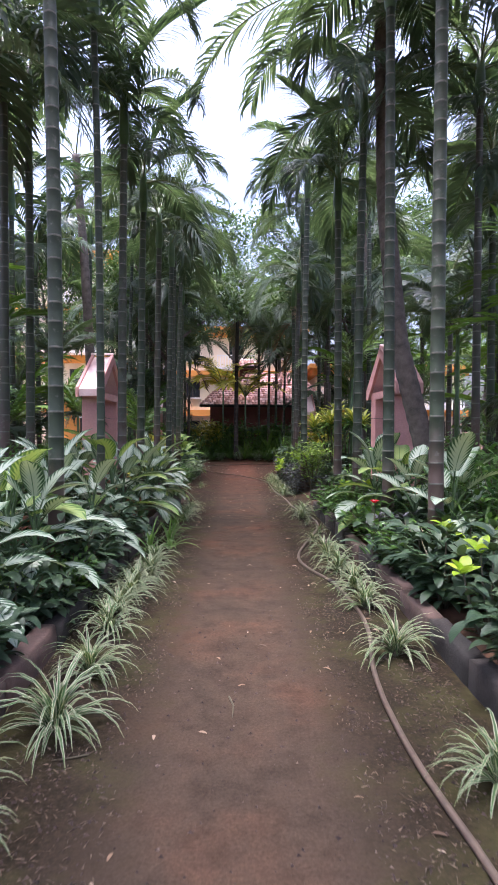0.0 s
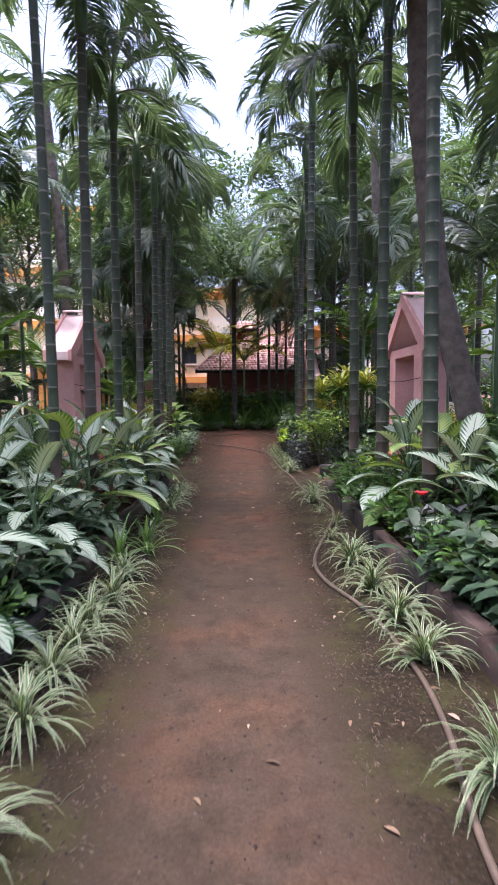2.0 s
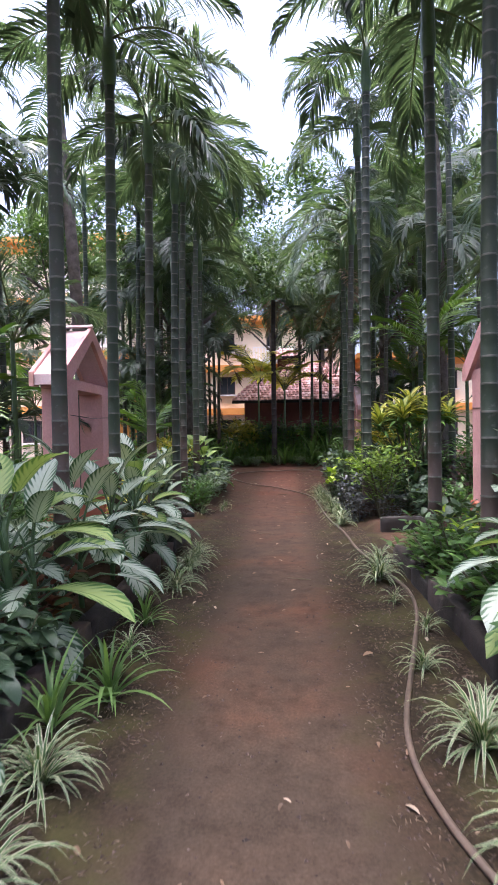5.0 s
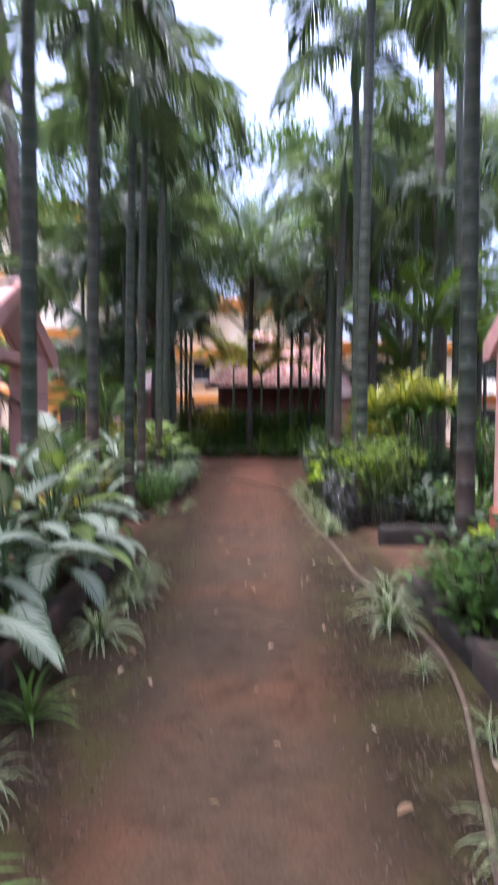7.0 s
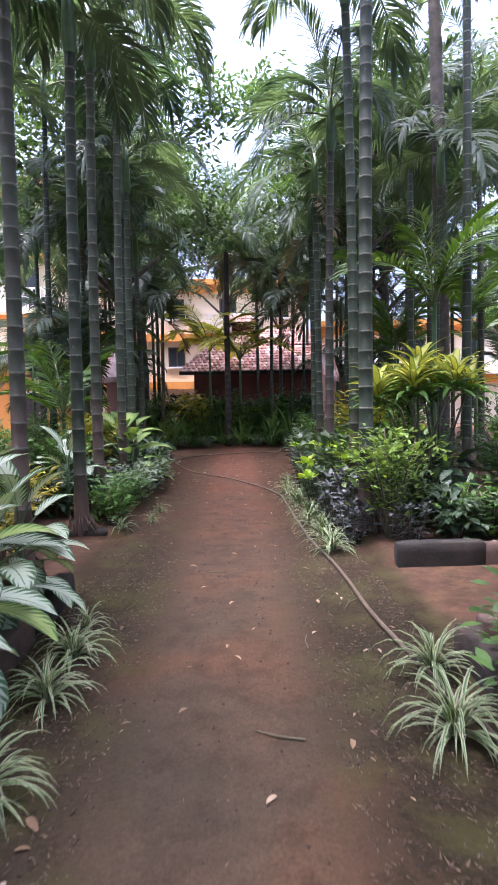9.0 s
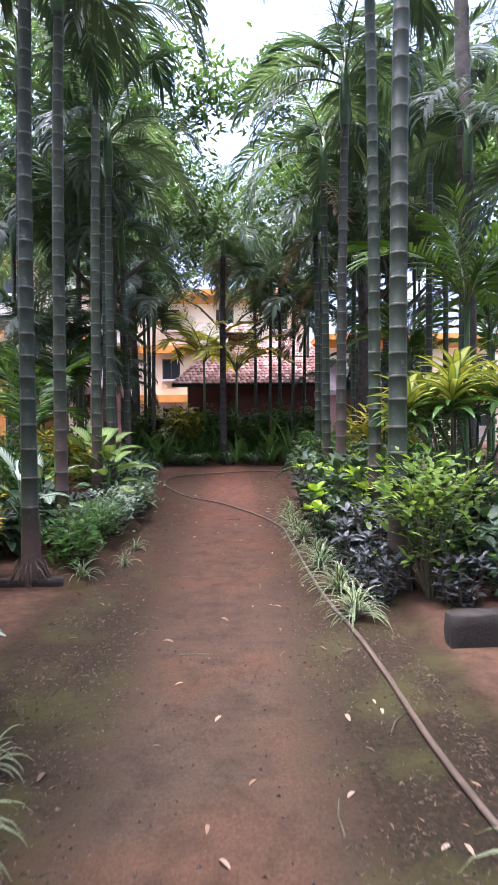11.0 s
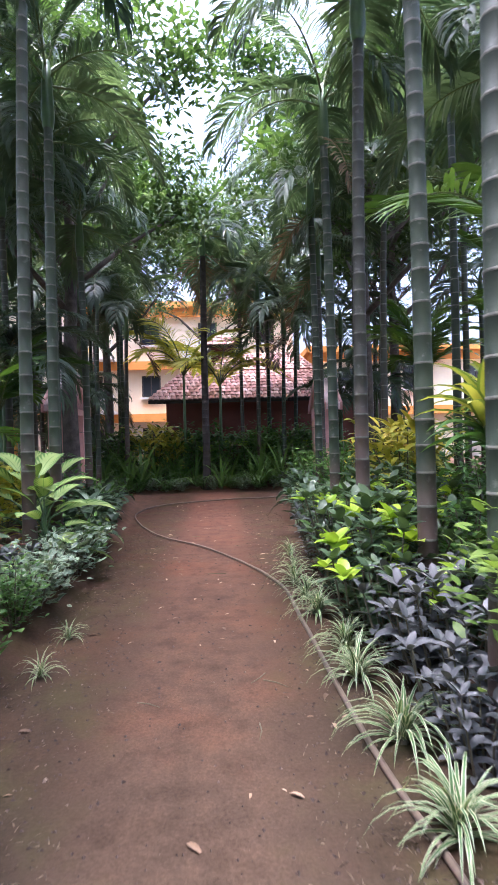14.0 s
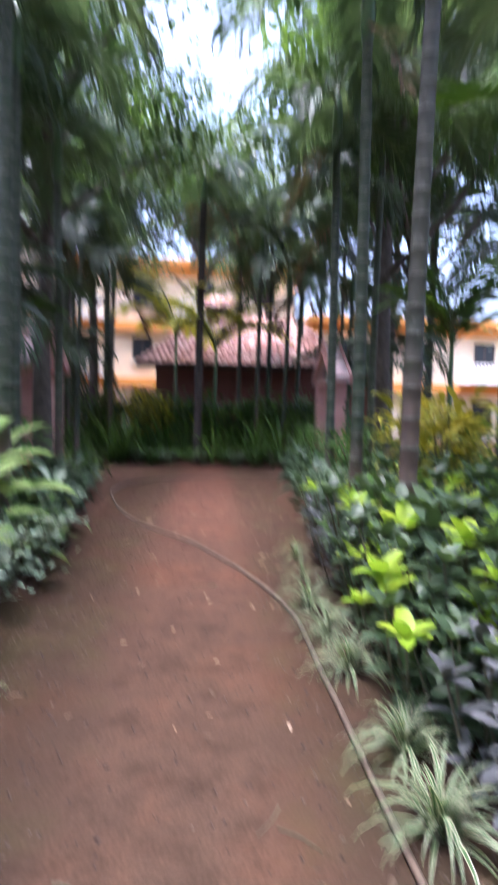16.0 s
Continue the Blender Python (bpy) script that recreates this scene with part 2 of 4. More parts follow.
# ---- mesh building ----
class Mesh:
    def __init__(self):
        self.v, self.f, self.uv, self.m = [], [], [], []

    def face(self, idx, uvs=None, m=0):
        self.f.append(tuple(idx))
        self.uv.extend(uvs or [(0.0, 0.5)] * len(idx))
        self.m.append(m)

    def box(self, x0, x1, y0, y1, z0, z1, m=0, bevel=0.0):
        """A block; with a bevel its upper and end edges are cut."""
        if bevel:
            k = bevel
            ring = lambda d, z: [(x0 + d, y0 + d, z), (x1 - d, y0 + d, z), (x1 - d, y1 - d, z), (x0 + d, y1 - d, z)]
            rows = [ring(0, z0), ring(0, z1 - k), ring(k, z1)]
        else:
            rows = [[(x0, y0, z), (x1, y0, z), (x1, y1, z), (x0, y1, z)] for z in (z0, z1)]
        o = len(self.v)
        for r in rows:
            self.v += r
        for k in range(len(rows) - 1):
            for i in range(4):
                j = (i + 1) % 4
                self.face((o + 4 * k + i, o + 4 * k + j, o + 4 * k + 4 + j, o + 4 * k + 4 + i), None, m)
        t = o + 4 * (len(rows) - 1)
        self.face((t, t + 1, t + 2, t + 3), None, m)
        self.face((o + 3, o + 2, o + 1, o), None, m)
        return self

    def prism(self, outline, a, b, axis="x", m=0):
        """An outline of (p, q) drawn out from a to b along the axis."""
        o, n = len(self.v), len(outline)
        for d in (a, b):
            for p, q in outline:
                self.v.append((d, p, q) if axis == "x" else (p, d, q))
        for i in range(n):
            j = (i + 1) % n
            self.face((o + i, o + j, o + n + j, o + n + i), None, m)
        self.face(tuple(o + n - 1 - i for i in range(n)), None, m)
        self.face(tuple(o + n + i for i in range(n)), None, m)
        return self

    def tube(self, pts, radii, sides=8, mats=None, cap=True):
        o = len(self.v)
        pts = [Vector(p) for p in pts]
        for i, p in enumerate(pts):
            d = (pts[min(i + 1, len(pts) - 1)] - pts[max(i - 1, 0)]).normalized()
            a = d.orthogonal() if abs(d.z) < 0.85 else Vector((1, 0, 0))
            a = (a - d * a.dot(d)).normalized() if abs(d.z) >= 0.85 else Vector((0, 0, 1)).cross(d).normalized()
            b = d.cross(a)
            for k in range(sides):
                w = 2 * math.pi * k / sides
                self.v.append(tuple(p + (a * math.cos(w) + b * math.sin(w)) * radii[i]))
        for i in range(len(pts) - 1):
            for k in range(sides):
                j = (k + 1) % sides
                self.face((o + i * sides + k, o + i * sides + j, o + (i + 1) * sides + j, o + (i + 1) * sides + k), None, mats[i] if mats else 0)
        if cap:
            e = o + (len(pts) - 1) * sides
            self.face(tuple(e + k for k in range(sides)), None, mats[-1] if mats else 0)
        return self

    def leaf(self, base, az, elev, length, width, droop, n=5, fold=0.15, shape="lance", m=0, roll=0.0, wide=3):
        """A leaf blade that leaves base at an azimuth and elevation (radians) and bends down by droop."""
        p = Vector(base)
        side0 = Vector((-math.sin(az), math.cos(az), 0))
        o = len(self.v)
        step = length / n
        for i in range(n + 1):
            s = i / n
            e = elev - droop * s ** 1.2
            d = Vector((math.cos(az) * math.cos(e), math.sin(az) * math.cos(e), math.sin(e)))
            up = d.cross(side0)
            side = side0 * math.cos(roll) + up * math.sin(roll)
            up = d.cross(side)
            if shape == "lance":
                w = math.sin(math.pi * min(1, (0.04 + 0.96 * s)) ** 0.75) ** 0.8 if s < 1 else 0.0
            elif shape == "oval":
                w = math.sin(math.pi * min(1, 0.05 + 0.95 * s) ** 0.95) ** 0.6 if s < 1 else 0.0
            else:
                w = (0.55 + 0.45 * min(1, s * 5)) * (1 - s ** 3)
            h = max(w, 0.02) * width / 2
            if wide == 3:
                self.v += [tuple(p - side * h + up * fold * h), tuple(p), tuple(p + side * h + up * fold * h)]
            else:
                self.v += [tuple(p - side * h), tuple(p + side * h)]
            p = p + d * step
        for i in range(n):
            for k in range(wide - 1):
                a = o + i * wide + k
                u0, u1, v0, v1 = i / n, (i + 1) / n, k / (wide - 1), (k + 1) / (wide - 1)
                self.face((a, a + 1, a + wide + 1, a + wide), [(u0, v0), (u0, v1), (u1, v1), (u1, v0)], m)
        return self

    def data(self, name, materials, smooth=True):
        me = bpy.data.meshes.new(name)
        me.from_pydata(self.v, [], self.f)
        for x in materials:
            me.materials.append(x)
        layer = me.uv_layers.new(name="UVMap")
        layer.data.foreach_set("uv", np.array(self.uv, dtype=np.float32).ravel())
        me.polygons.foreach_set("material_index", np.array(self.m, dtype=np.int32))
        if smooth:
            me.polygons.foreach_set("use_smooth", np.ones(len(self.f), dtype=bool))
        me.update()
        return me


def thing(name, m, label, category, group="", kind=""):
    root = new(name)
    root.empty_display_size = 0.1
    root.matrix_basis = m
    return tagged(root, label, category, group, kind)


def put(name, data, parent=None, m=None, label=""):
    ob = new(name, data)
    if parent:
        ob.parent = parent
    if m is not None:
        ob.matrix_basis = m
    return tagged(ob, label) if label else ob


def turned(x, y, z, az, scale=1.0, tilt=0.0):
    return Matrix.Translation((x, y, z)) @ Matrix.Rotation(az, 4, "Z") @ Matrix.Rotation(tilt, 4, "Y") @ Matrix.Scale(scale, 4)


rnd = random.Random(11)


def soil_height(x, y):
    """The height of the ground: a trodden path, beds a hand higher behind their kerbs."""
    h = 0.012 * noise.noise((x * 1.3, y * 1.3, 0)) + 0.006 * noise.noise((x * 6, y * 6, 3))
    if y < 11.5:
        left = -1.32
    elif y < 13.7:
        left = -99
    else:
        left = -1.2 - max(0, y - 18) * 0.09
    if y < 10.4:
        right = 1.45
    elif y < 12.35:
        right = 99
    else:
        right = 1.28 + max(0, y - 18) * 0.05
    if y > 24.3 and y < 26.6:
        left, right = -99, 99
    rise = max(min((left - x) / 0.15, 1), min((x - right) / 0.15, 1), 0)
    if y >= 26.6:
        rise = min((y - 26.6) / 0.3, 1)
    return h + rise * (0.10 + 0.05 * noise.noise((x * 0.9, y * 0.9, 7)))


# ---- ground ----
def ground():
    xs = sorted(set([-900, -300, -120, -60, -30] + [round(-20 + 0.8 * i, 3) for i in range(20)] + [round(-4.2 + 0.075 * i, 4) for i in range(113)] + [round(4.8 + 0.8 * i, 3) for i in range(20)] + [30, 60, 120, 300, 900]))
    ys = sorted(set([-900, -300, -120, -60, -30, -15, -8, -4] + [round(-2 + 0.085 * i, 4) for i in range(355)] + [29, 31, 34, 40, 60, 120, 300, 900]))
    me = Mesh()
    for y in ys:
        for x in xs:
            me.v.append((x, y, soil_height(x, y)))
    w = len(xs)
    for j in range(len(ys) - 1):
        for i in range(w - 1):
            a = j * w + i
            me.face((a, a + 1, a + w + 1, a + w))
    tagged(put("ground", me.data("ground", [SOIL])), "red-brown trodden soil path between garden beds", "ground", kind="structure")


ground()


# ---- garden gates: two piers, a tie beam and a pitched slab roof ----
def pier_mesh():
    return Mesh().box(-0.19, 0.19, -0.2, 0.2, 0.44, 2.09).data("pier", [PINK], False)


def gate_meshes():
    d = {"pier": pier_mesh()}
    d["pier_base"] = Mesh().box(-0.22, 0.22, -0.23, 0.23, -0.05, 0.44, 0, 0.02).data("pier_base", [TERRA], False)
    d["beam"] = Mesh().box(-0.185, 0.185, -1.02, 1.02, 2.092, 2.235).data("beam", [PINK], False)
    d["roof_slab"] = Mesh().prism([(0.0, 2.92), (0.0, 3.05), (1.25, 2.27), (1.25, 2.13), (1.15, 2.13)], -0.18, 0.18).data("roof_slab", [PALEPINK], False)
    rim = Mesh()
    for a, b in ((-0.24, -0.181), (0.181, 0.24)):
        rim.prism([(0.0, 2.9), (0.0, 3.1), (1.28, 2.30), (1.28, 2.11), (1.1, 2.11)], a, b)
    d["roof_rim"] = rim.data("roof_rim", [PINK], False)
    ridge = Mesh().prism([(-0.06, 3.1), (0.06, 3.1), (0.0, 3.14)], -0.243, 0.243)
    d["ridge_cap"] = ridge.data("ridge_cap", [PALEPINK], False)
    d["wire"] = Mesh().tube([(0, -0.95, 0.02), (0, 0, -0.01), (0, 0.95, 0.015)], [0.006] * 3, 6).data("wire", [DARK])
    return d


GATE = gate_meshes()


def garden_gate(x, y, label, span=1.0):
    g = thing("garden_gate", pose(x, y, 0) @ Matrix.Diagonal((1, span, 1, 1)), label, "garden gate", "pink garden gates")
    for s in (-1, 1):
        p = put("pier", GATE["pier"], g, pose(0, 0.78 * s, 0))
        put("pier_base", GATE["pier_base"], p, None, "terracotta painted pier base")
        r = put("roof_slab", GATE["roof_slab"], g, pose(0, 0, 0, 0, 0, 0 if s > 0 else 180))
        put("roof_rim", GATE["roof_rim"], r)
    put("beam", GATE["beam"], g)
    put("ridge_cap", GATE["ridge_cap"], g)
    put("wire", GATE["wire"], g, pose(-0.195 if x > 0 else 0.195, 0, 1.7), "thin dark wire strung between the piers")
    return g


# ---- palms ----
def frond_mesh(name, length, e0, droop, pairs, leaflet, width, seed, materials, hang=0.7, sides=4, segs=3):
    r = random.Random(seed)
    me = Mesh()
    pts, els = [Vector((0, 0, 0))], []
    n = 14
    for i in range(n):
        e = e0 - droop * ((i + 0.5) / n) ** 1.15
        els.append(e)
        pts.append(pts[-1] + Vector((math.cos(e), 0, math.sin(e))) * length / n)
    me.tube(pts, [0.018 * (1 - 0.85 * i / n) + 0.002 for i in range(n + 1)], sides, [1] * n, False)
    for k in range(pairs):
        s = 0.14 + 0.86 * (k + 0.5) / pairs
        i = min(int(s * n), n - 1)
        p = pts[i].lerp(pts[i + 1], s * n - i)
        e = els[i]
        for side in (-1, 1):
            a = side * (1.25 - 0.75 * s + r.uniform(-0.1, 0.1))
            ln = leaflet * (0.35 + 0.65 * math.sin(math.pi * (0.12 + 0.78 * s)) ** 0.8) * r.uniform(0.85, 1.12)
            me.leaf(p, a, e * math.cos(a) * 0.8 + 0.12 + r.uniform(-0.12, 0.12), ln, width * r.uniform(0.75, 1.15), hang * r.uniform(0.7, 1.5), segs, 0, "lance", 0, side * r.uniform(0.2, 0.9), 2)
    return me.data(name, materials)


FRONDS = [frond_mesh("frond", 1.85, e, d, 58, 0.66, 0.036, 20 + i, [FROND, RACHIS], h * 1.5)
          for i, (e, d, h) in enumerate(((1.35, 1.0, 0.6), (1.2, 1.7, 0.8), (1.0, 1.9, 0.9), (0.75, 2.0, 0.9), (0.45, 1.9, 0.8), (0.1, 1.5, 0.6)))]
FAR_FRONDS = [frond_mesh("frond", 1.95, e, d, 38, 0.66, 0.052, 40 + i, [FROND, RACHIS], h * 1.4, 3, 3)
              for i, (e, d, h) in enumerate(((1.3, 1.3, 0.7), (1.0, 1.9, 0.8), (0.65, 1.9, 0.8), (0.25, 1.7, 0.7)))]
YOUNG_FRONDS = [frond_mesh("frond", 1.7, e, d, 26, 0.5, 0.05, 60 + i, [YOUNG, RACHIS], 0.6, 3, 3) for i, (e, d) in enumerate(((1.4, 0.9), (1.2, 1.4), (0.95, 1.6)))]
GOLD_FRONDS = [frond_mesh("frond", 1.5, e, d, 24, 0.5, 0.045, 70 + i, [GOLD, RACHIS], 0.8, 3, 3) for i, (e, d) in enumerate(((1.3, 1.3), (0.95, 1.7)))]
COCO_FRONDS = [frond_mesh("frond", 3.3, e, d, 46, 0.75, 0.05, 80 + i, [FROND, RACHIS], 1.3, 4, 3) for i, (e, d) in enumerate(((1.2, 1.4), (0.7, 1.7), (0.2, 1.6)))]
DEAD_FROND = frond_mesh("dry_frond", 1.5, -0.5, 0.9, 22, 0.45, 0.05, 90, [DEAD, DEAD], 0.5, 3, 2)


def trunk_mesh(height, radius, seed, sides=10, ringed=True, lean=0.0, materials=None):
    r = random.Random(seed)
    bx, by = r.uniform(-0.1, 0.1), r.uniform(-0.1, 0.1)

    def at(z):
        s = max(z, 0) / height
        return Vector((bx * s ** 2.5 + lean * s * s, by * s ** 2.5, z))

    def rad(z):
        return radius * (1.0 + 0.45 * math.exp(-z / 0.13) + 0.05 * math.exp(-z / 1.2) - 0.26 * z / height)
    pts, radii, mats = [at(-0.08), at(0.0), at(0.15)], [rad(0) * 1.05, rad(0), rad(0.15)], [0, 0, 0]
    z = 0.62
    while z < height:
        for dz, k, m in ((-0.008, 1.0, 1), (-0.003, 1.03, 1), (0.004, 1.025, 1), (0.01, 0.985, 0)) if ringed and sides > 6 else ((-0.009, 1.0, 1), (0.009, 1.0, 0)):
            pts.append(at(z + dz))
            radii.append(rad(z) * k)
            mats.append(m)
        z += (0.235 - 0.012 * z) * r.uniform(0.8, 1.15)
    pts.append(at(height))
    radii.append(rad(height))
    mats.append(0)
    me = Mesh().tube(pts, radii, sides, mats)
    return me.data("trunk", materials or [TRUNK, RING]), at(height)


TRUNKS = [trunk_mesh(h, 0.072, 100 + i) for i, h in enumerate((4.7, 5.2, 5.7, 6.3, 7.4))] + [trunk_mesh(6.4, 0.11, 109, materials=[DARKBARK, DARKBARK]), trunk_mesh(6.3, 0.052, 110), trunk_mesh(6.6, 0.078, 111)]
FAR_TRUNKS = [trunk_mesh(h, 0.07, 120 + i, 6) for i, h in enumerate((4.2, 5.1, 6.0, 7.0, 8.2))]
SHAFT_MESH = Mesh().tube([(0, 0, -0.02), (0, 0, 0.12), (0, 0, 0.55), (0, 0, 0.8)], [0.062, 0.082, 0.065, 0.04], 8).data("crownshaft", [SHAFT])



def roots_mesh():
    r = random.Random(131)
    me = Mesh()
    for i in range(22):
        a = i * 2.4 + r.uniform(-0.2, 0.2)
        c, q, z = math.cos(a), math.sin(a), r.uniform(0.07, 0.2)
        reach = r.uniform(0.15, 0.21)
        me.tube([(c * 0.085, q * 0.085, z), (c * 0.125, q * 0.125, z * 0.75), (c * reach, q * reach, -0.03)], [0.009, 0.011, 0.009], 5)
    return me.data("root_fringe", [ROOT])


ROOTS = roots_mesh()


def palm(x, y, kind, fronds=9, scale=1.0, near=True, dry=0):
    z = soil_height(x, y)
    trunks, leaves = (TRUNKS, FRONDS) if near else (FAR_TRUNKS, FAR_FRONDS)
    trunk, top = trunks[kind]
    root = thing("areca_palm", turned(x, y, z, rnd.uniform(0, 6.28)), "tall slender areca palm with pale leaf rings on its trunk", "palm tree", "areca palms along the path" if near else "areca palms behind the beds")
    put("trunk", trunk, root)
    if near:
        put("root_fringe", ROOTS, root, None, "fringe of short brown roots")
    put("crownshaft", SHAFT_MESH, root, Matrix.Translation(top), "smooth green crownshaft")
    a = rnd.uniform(0, 6.28)
    for i in range(fronds):
        a += 2.4 + rnd.uniform(-0.25, 0.25)
        k = min(int(i * len(leaves) / fronds), len(leaves) - 1)
        put("frond", leaves[k], root, turned(top.x, top.y, top.z + 0.72 - 0.25 * i / fronds, a, scale * rnd.uniform(0.85, 1.12)))
    for i in range(dry):
        put("dry_frond", DEAD_FROND, root, turned(top.x, top.y, top.z + 0.1, rnd.uniform(0, 6.28), rnd.uniform(0.8, 1.0)), "brown hanging dry frond")


def young_palm(x, y, stem=0.6, n=7, leaves=YOUNG_FRONDS, scale=1.0, label="young palm with bright green feathery fronds", name="young_palm"):
    z = soil_height(x, y)
    root = thing(name, turned(x, y, z, rnd.uniform(0, 6.28)), label, "palm", "young palms between the trunks")
    put("trunk", Mesh().tube([(0, 0, -0.1), (0, 0, stem * 0.5), (0.02, 0, stem)], [0.05, 0.045, 0.035], 6).data("trunk", [SHAFT]), root)
    a = rnd.uniform(0, 6.28)
    for i in range(n):
        a += 2.4 + rnd.uniform(-0.3, 0.3)
        put("frond", leaves[i * len(leaves) // n], root, turned(0, 0, stem - 0.06, a, scale * rnd.uniform(0.8, 1.1)))


def coconut_palm(pts, radius, label, crown=11):
    base = Vector(pts[0])
    root = thing("coconut_palm", pose(base.x, base.y, soil_height(base.x, base.y)), label, "palm tree")
    line = []
    for i in range(len(pts) - 1):
        a, b = Vector(pts[i]) - base, Vector(pts[i + 1]) - base
        k = max(2, int((b - a).length / 0.09))
        line += [a.lerp(b, j / k) for j in range(k)]
    line.append(Vector(pts[-1]) - base)
    for _ in range(6):
        line = [line[0]] + [(line[i - 1] + line[i] * 2 + line[i + 1]) / 4 for i in range(1, len(line) - 1)] + [line[-1]]
    top = line[-1]
    radii = [radius * (1 + 0.5 * math.exp(-max(p.z, 0) / 0.3) - 0.3 * p.z / top.z) * (1.03 if i % 2 else 0.97) for i, p in enumerate(line)]
    line[0] = line[0] - Vector((0, 0, 0.12))
    put("trunk", Mesh().tube(line, radii, 12).data("trunk", [BARK]), root, None, "grey-brown scarred trunk")
    a = 0.4
    for i in range(crown):
        a += 2.4
        put("frond", COCO_FRONDS[i * 3 // crown], root, turned(top.x, top.y, top.z - 0.08, a, rnd.uniform(0.85, 1.05)))


# the two rows beside the path
for x, y, kind in ((-1.7, 5.39, 4), (-1.72, 7.19, 6), (-1.81, 8.9, 2), (-1.79, 10.45, 1), (-1.74, 12.1, 1), (-1.7, 13.76, 1), (-1.78, 14.99, 2), (-1.8, 16.75, 3), (-1.83, 17.85, 1), (-2.2, 19.3, 1), (-2.2, 21.3, 0)):
    palm(x, y, kind, 10, 0.9)
for x, y, kind in ((1.84, 5.45, 4), (1.78, 7.0, 3), (1.74, 8.68, 2), (1.7, 10.19, 1), (1.44, 13.3, 7), (1.62, 14.8, 3), (1.54, 16.34, 1), (1.66, 18.32, 1), (1.9, 20.9, 1), (2.3, 22.8, 0)):
    palm(x, y, kind, 10, 0.92, True, 1 if y > 17 else 0)
for x, y, kind in ((3.4, 8.4, 2), (4.0, 9.3, 1), (3.2, 6.9, 3), (-3.3, 8.2, 2), (4.9, 11.4, 3)):
    palm(x, y, kind, 11, 1.0, False)
# unseen palms that carry the rows on behind, added to shade the start
for k in range(5):
    for x in (-1.75, 1.75, -3.4, 3.4):
        palm(x + rnd.uniform(-0.2, 0.2), 2.6 - 1.75 * k + rnd.uniform(-0.2, 0.2) if abs(x) > 3 else 3.5 - 1.75 * (k + 1), rnd.choice((2, 3, 4)), 11, 0.95, False)
# one at the far end of the path
palm(-0.22, 26.9, 5, 15, 1.1, True, 4)
coconut_palm(((2.75, 7.75, 0), (2.45, 7.85, 1.3), (2.15, 8.0, 2.6), (2.0, 8.15, 4.5), (1.95, 8.3, 7.6)), 0.15, "leaning coconut palm with a thick dark brown trunk")
coconut_palm(((3.83, 17.8, 0), (3.83, 17.8, 3), (3.8, 17.9, 6), (3.75, 18, 8.6)), 0.15, "coconut palm with a rough speckled grey trunk", 7)
coconut_palm(((-4.2, 16.2, 0), (-4.15, 16.2, 3), (-4.3, 16.1, 6), (-4.5, 16, 8.8)), 0.15, "coconut palm with a rough grey trunk behind the gate", 6)


def taken(x, y):
    """Whether a place lies in a gate, on the cross paths, or too near the leaning trunk."""
    if abs(x) < 2.6:
        return True
    if -3.9 < x < -2.2 and (11.0 < y < 14.9 or 22.4 < y < 26.2):
        return True
    if 2.1 < x < 3.6 and (9.6 < y < 13.1 or 24.4 < y < 28.2):
        return True
    return 24.2 < y < 26.4 and abs(x) < 8


for side in (-1, 1):
    for row in range(4):
        for k in range(19):
            x = side * (3.35 + 1.65 * row + rnd.uniform(-0.35, 0.35))
            y = 1.6 + 1.75 * k + rnd.uniform(-0.4, 0.4) + 0.8 * (row % 2)
            if taken(x, y) or rnd.random() < ((0.33, 0.8) if side > 0 else (0.4, 0.82))[row > 1] or y < 3.0 * abs(x) - 9 - 6 * (row > 3):
                continue
            palm(x, y, rnd.choice((0, 0, 1, 2, 3, 4)), 8, rnd.uniform(0.95, 1.15), False)
for x, y in ((0.9, 29.3), (1.75, 29.2), (2.6, 29.2), (3.1, 28.4), (-2.75, 28.6), (-3.9, 28.6), (3.9, 29.4), (4.6, 28.2), (5.4, 30), (6.3, 28.5), (-4.8, 29.5), (-6.0, 29.0)):
    palm(x, y, rnd.choice((1, 2, 3)), 7, 1.05, False, 1)
for x, y, k in ((-2.45, 27.3, 0), (1.3, 27.6, 1), (2.0, 27.3, 0)):
    palm(x, y, k, 9, 1.05, False, 2)
for x, y, s in ((-3.4, 20.6, 2.8), (-3.7, 27.1, 2.6), (-4.5, 26.9, 2.2), (-5.2, 22.5, 2.6), (-5.4, 27.4, 2.9), (3.6, 27.0, 2.4), (4.6, 26.9, 2.8), (-6.4, 26.8, 2.4)):
    young_palm(x, y, s, 9, FRONDS[1:5], 1.05, "young areca palm with dark arching fronds low over the bed")
for x, y, s, n in ((-4.2, 8.8, 2.2, 8), (-4.6, 11.5, 1.5, 8), (-5.4, 14.2, 2.4, 8), (-5.0, 18.0, 1.8, 8), (-3.2, 19.8, 1.9, 8), (-3.0, 17.6, 1.2, 7), (-6.5, 10.0, 2.8, 8), (-7.5, 16.0, 2.6, 8), (-6.4, 21.0, 2.2, 8),
                   (3.4, 6.0, 2.2, 8), (4.4, 7.6, 3.2, 9), (5.2, 10.6, 2.6, 9), (4.2, 13.4, 2.2, 8), (5.6, 15.6, 3.4, 9), (4.9, 19.4, 3.0, 9), (6.8, 13.0, 3.6, 9), (7.4, 18.2, 3.4, 9), (4.2, 22.0, 2.6, 8), (6.6, 23.0, 3.0, 8), (3.0, 15.8, 2.8, 8), (8.4, 21.0, 3.5, 8)):
    young_palm(x, y, s, n)
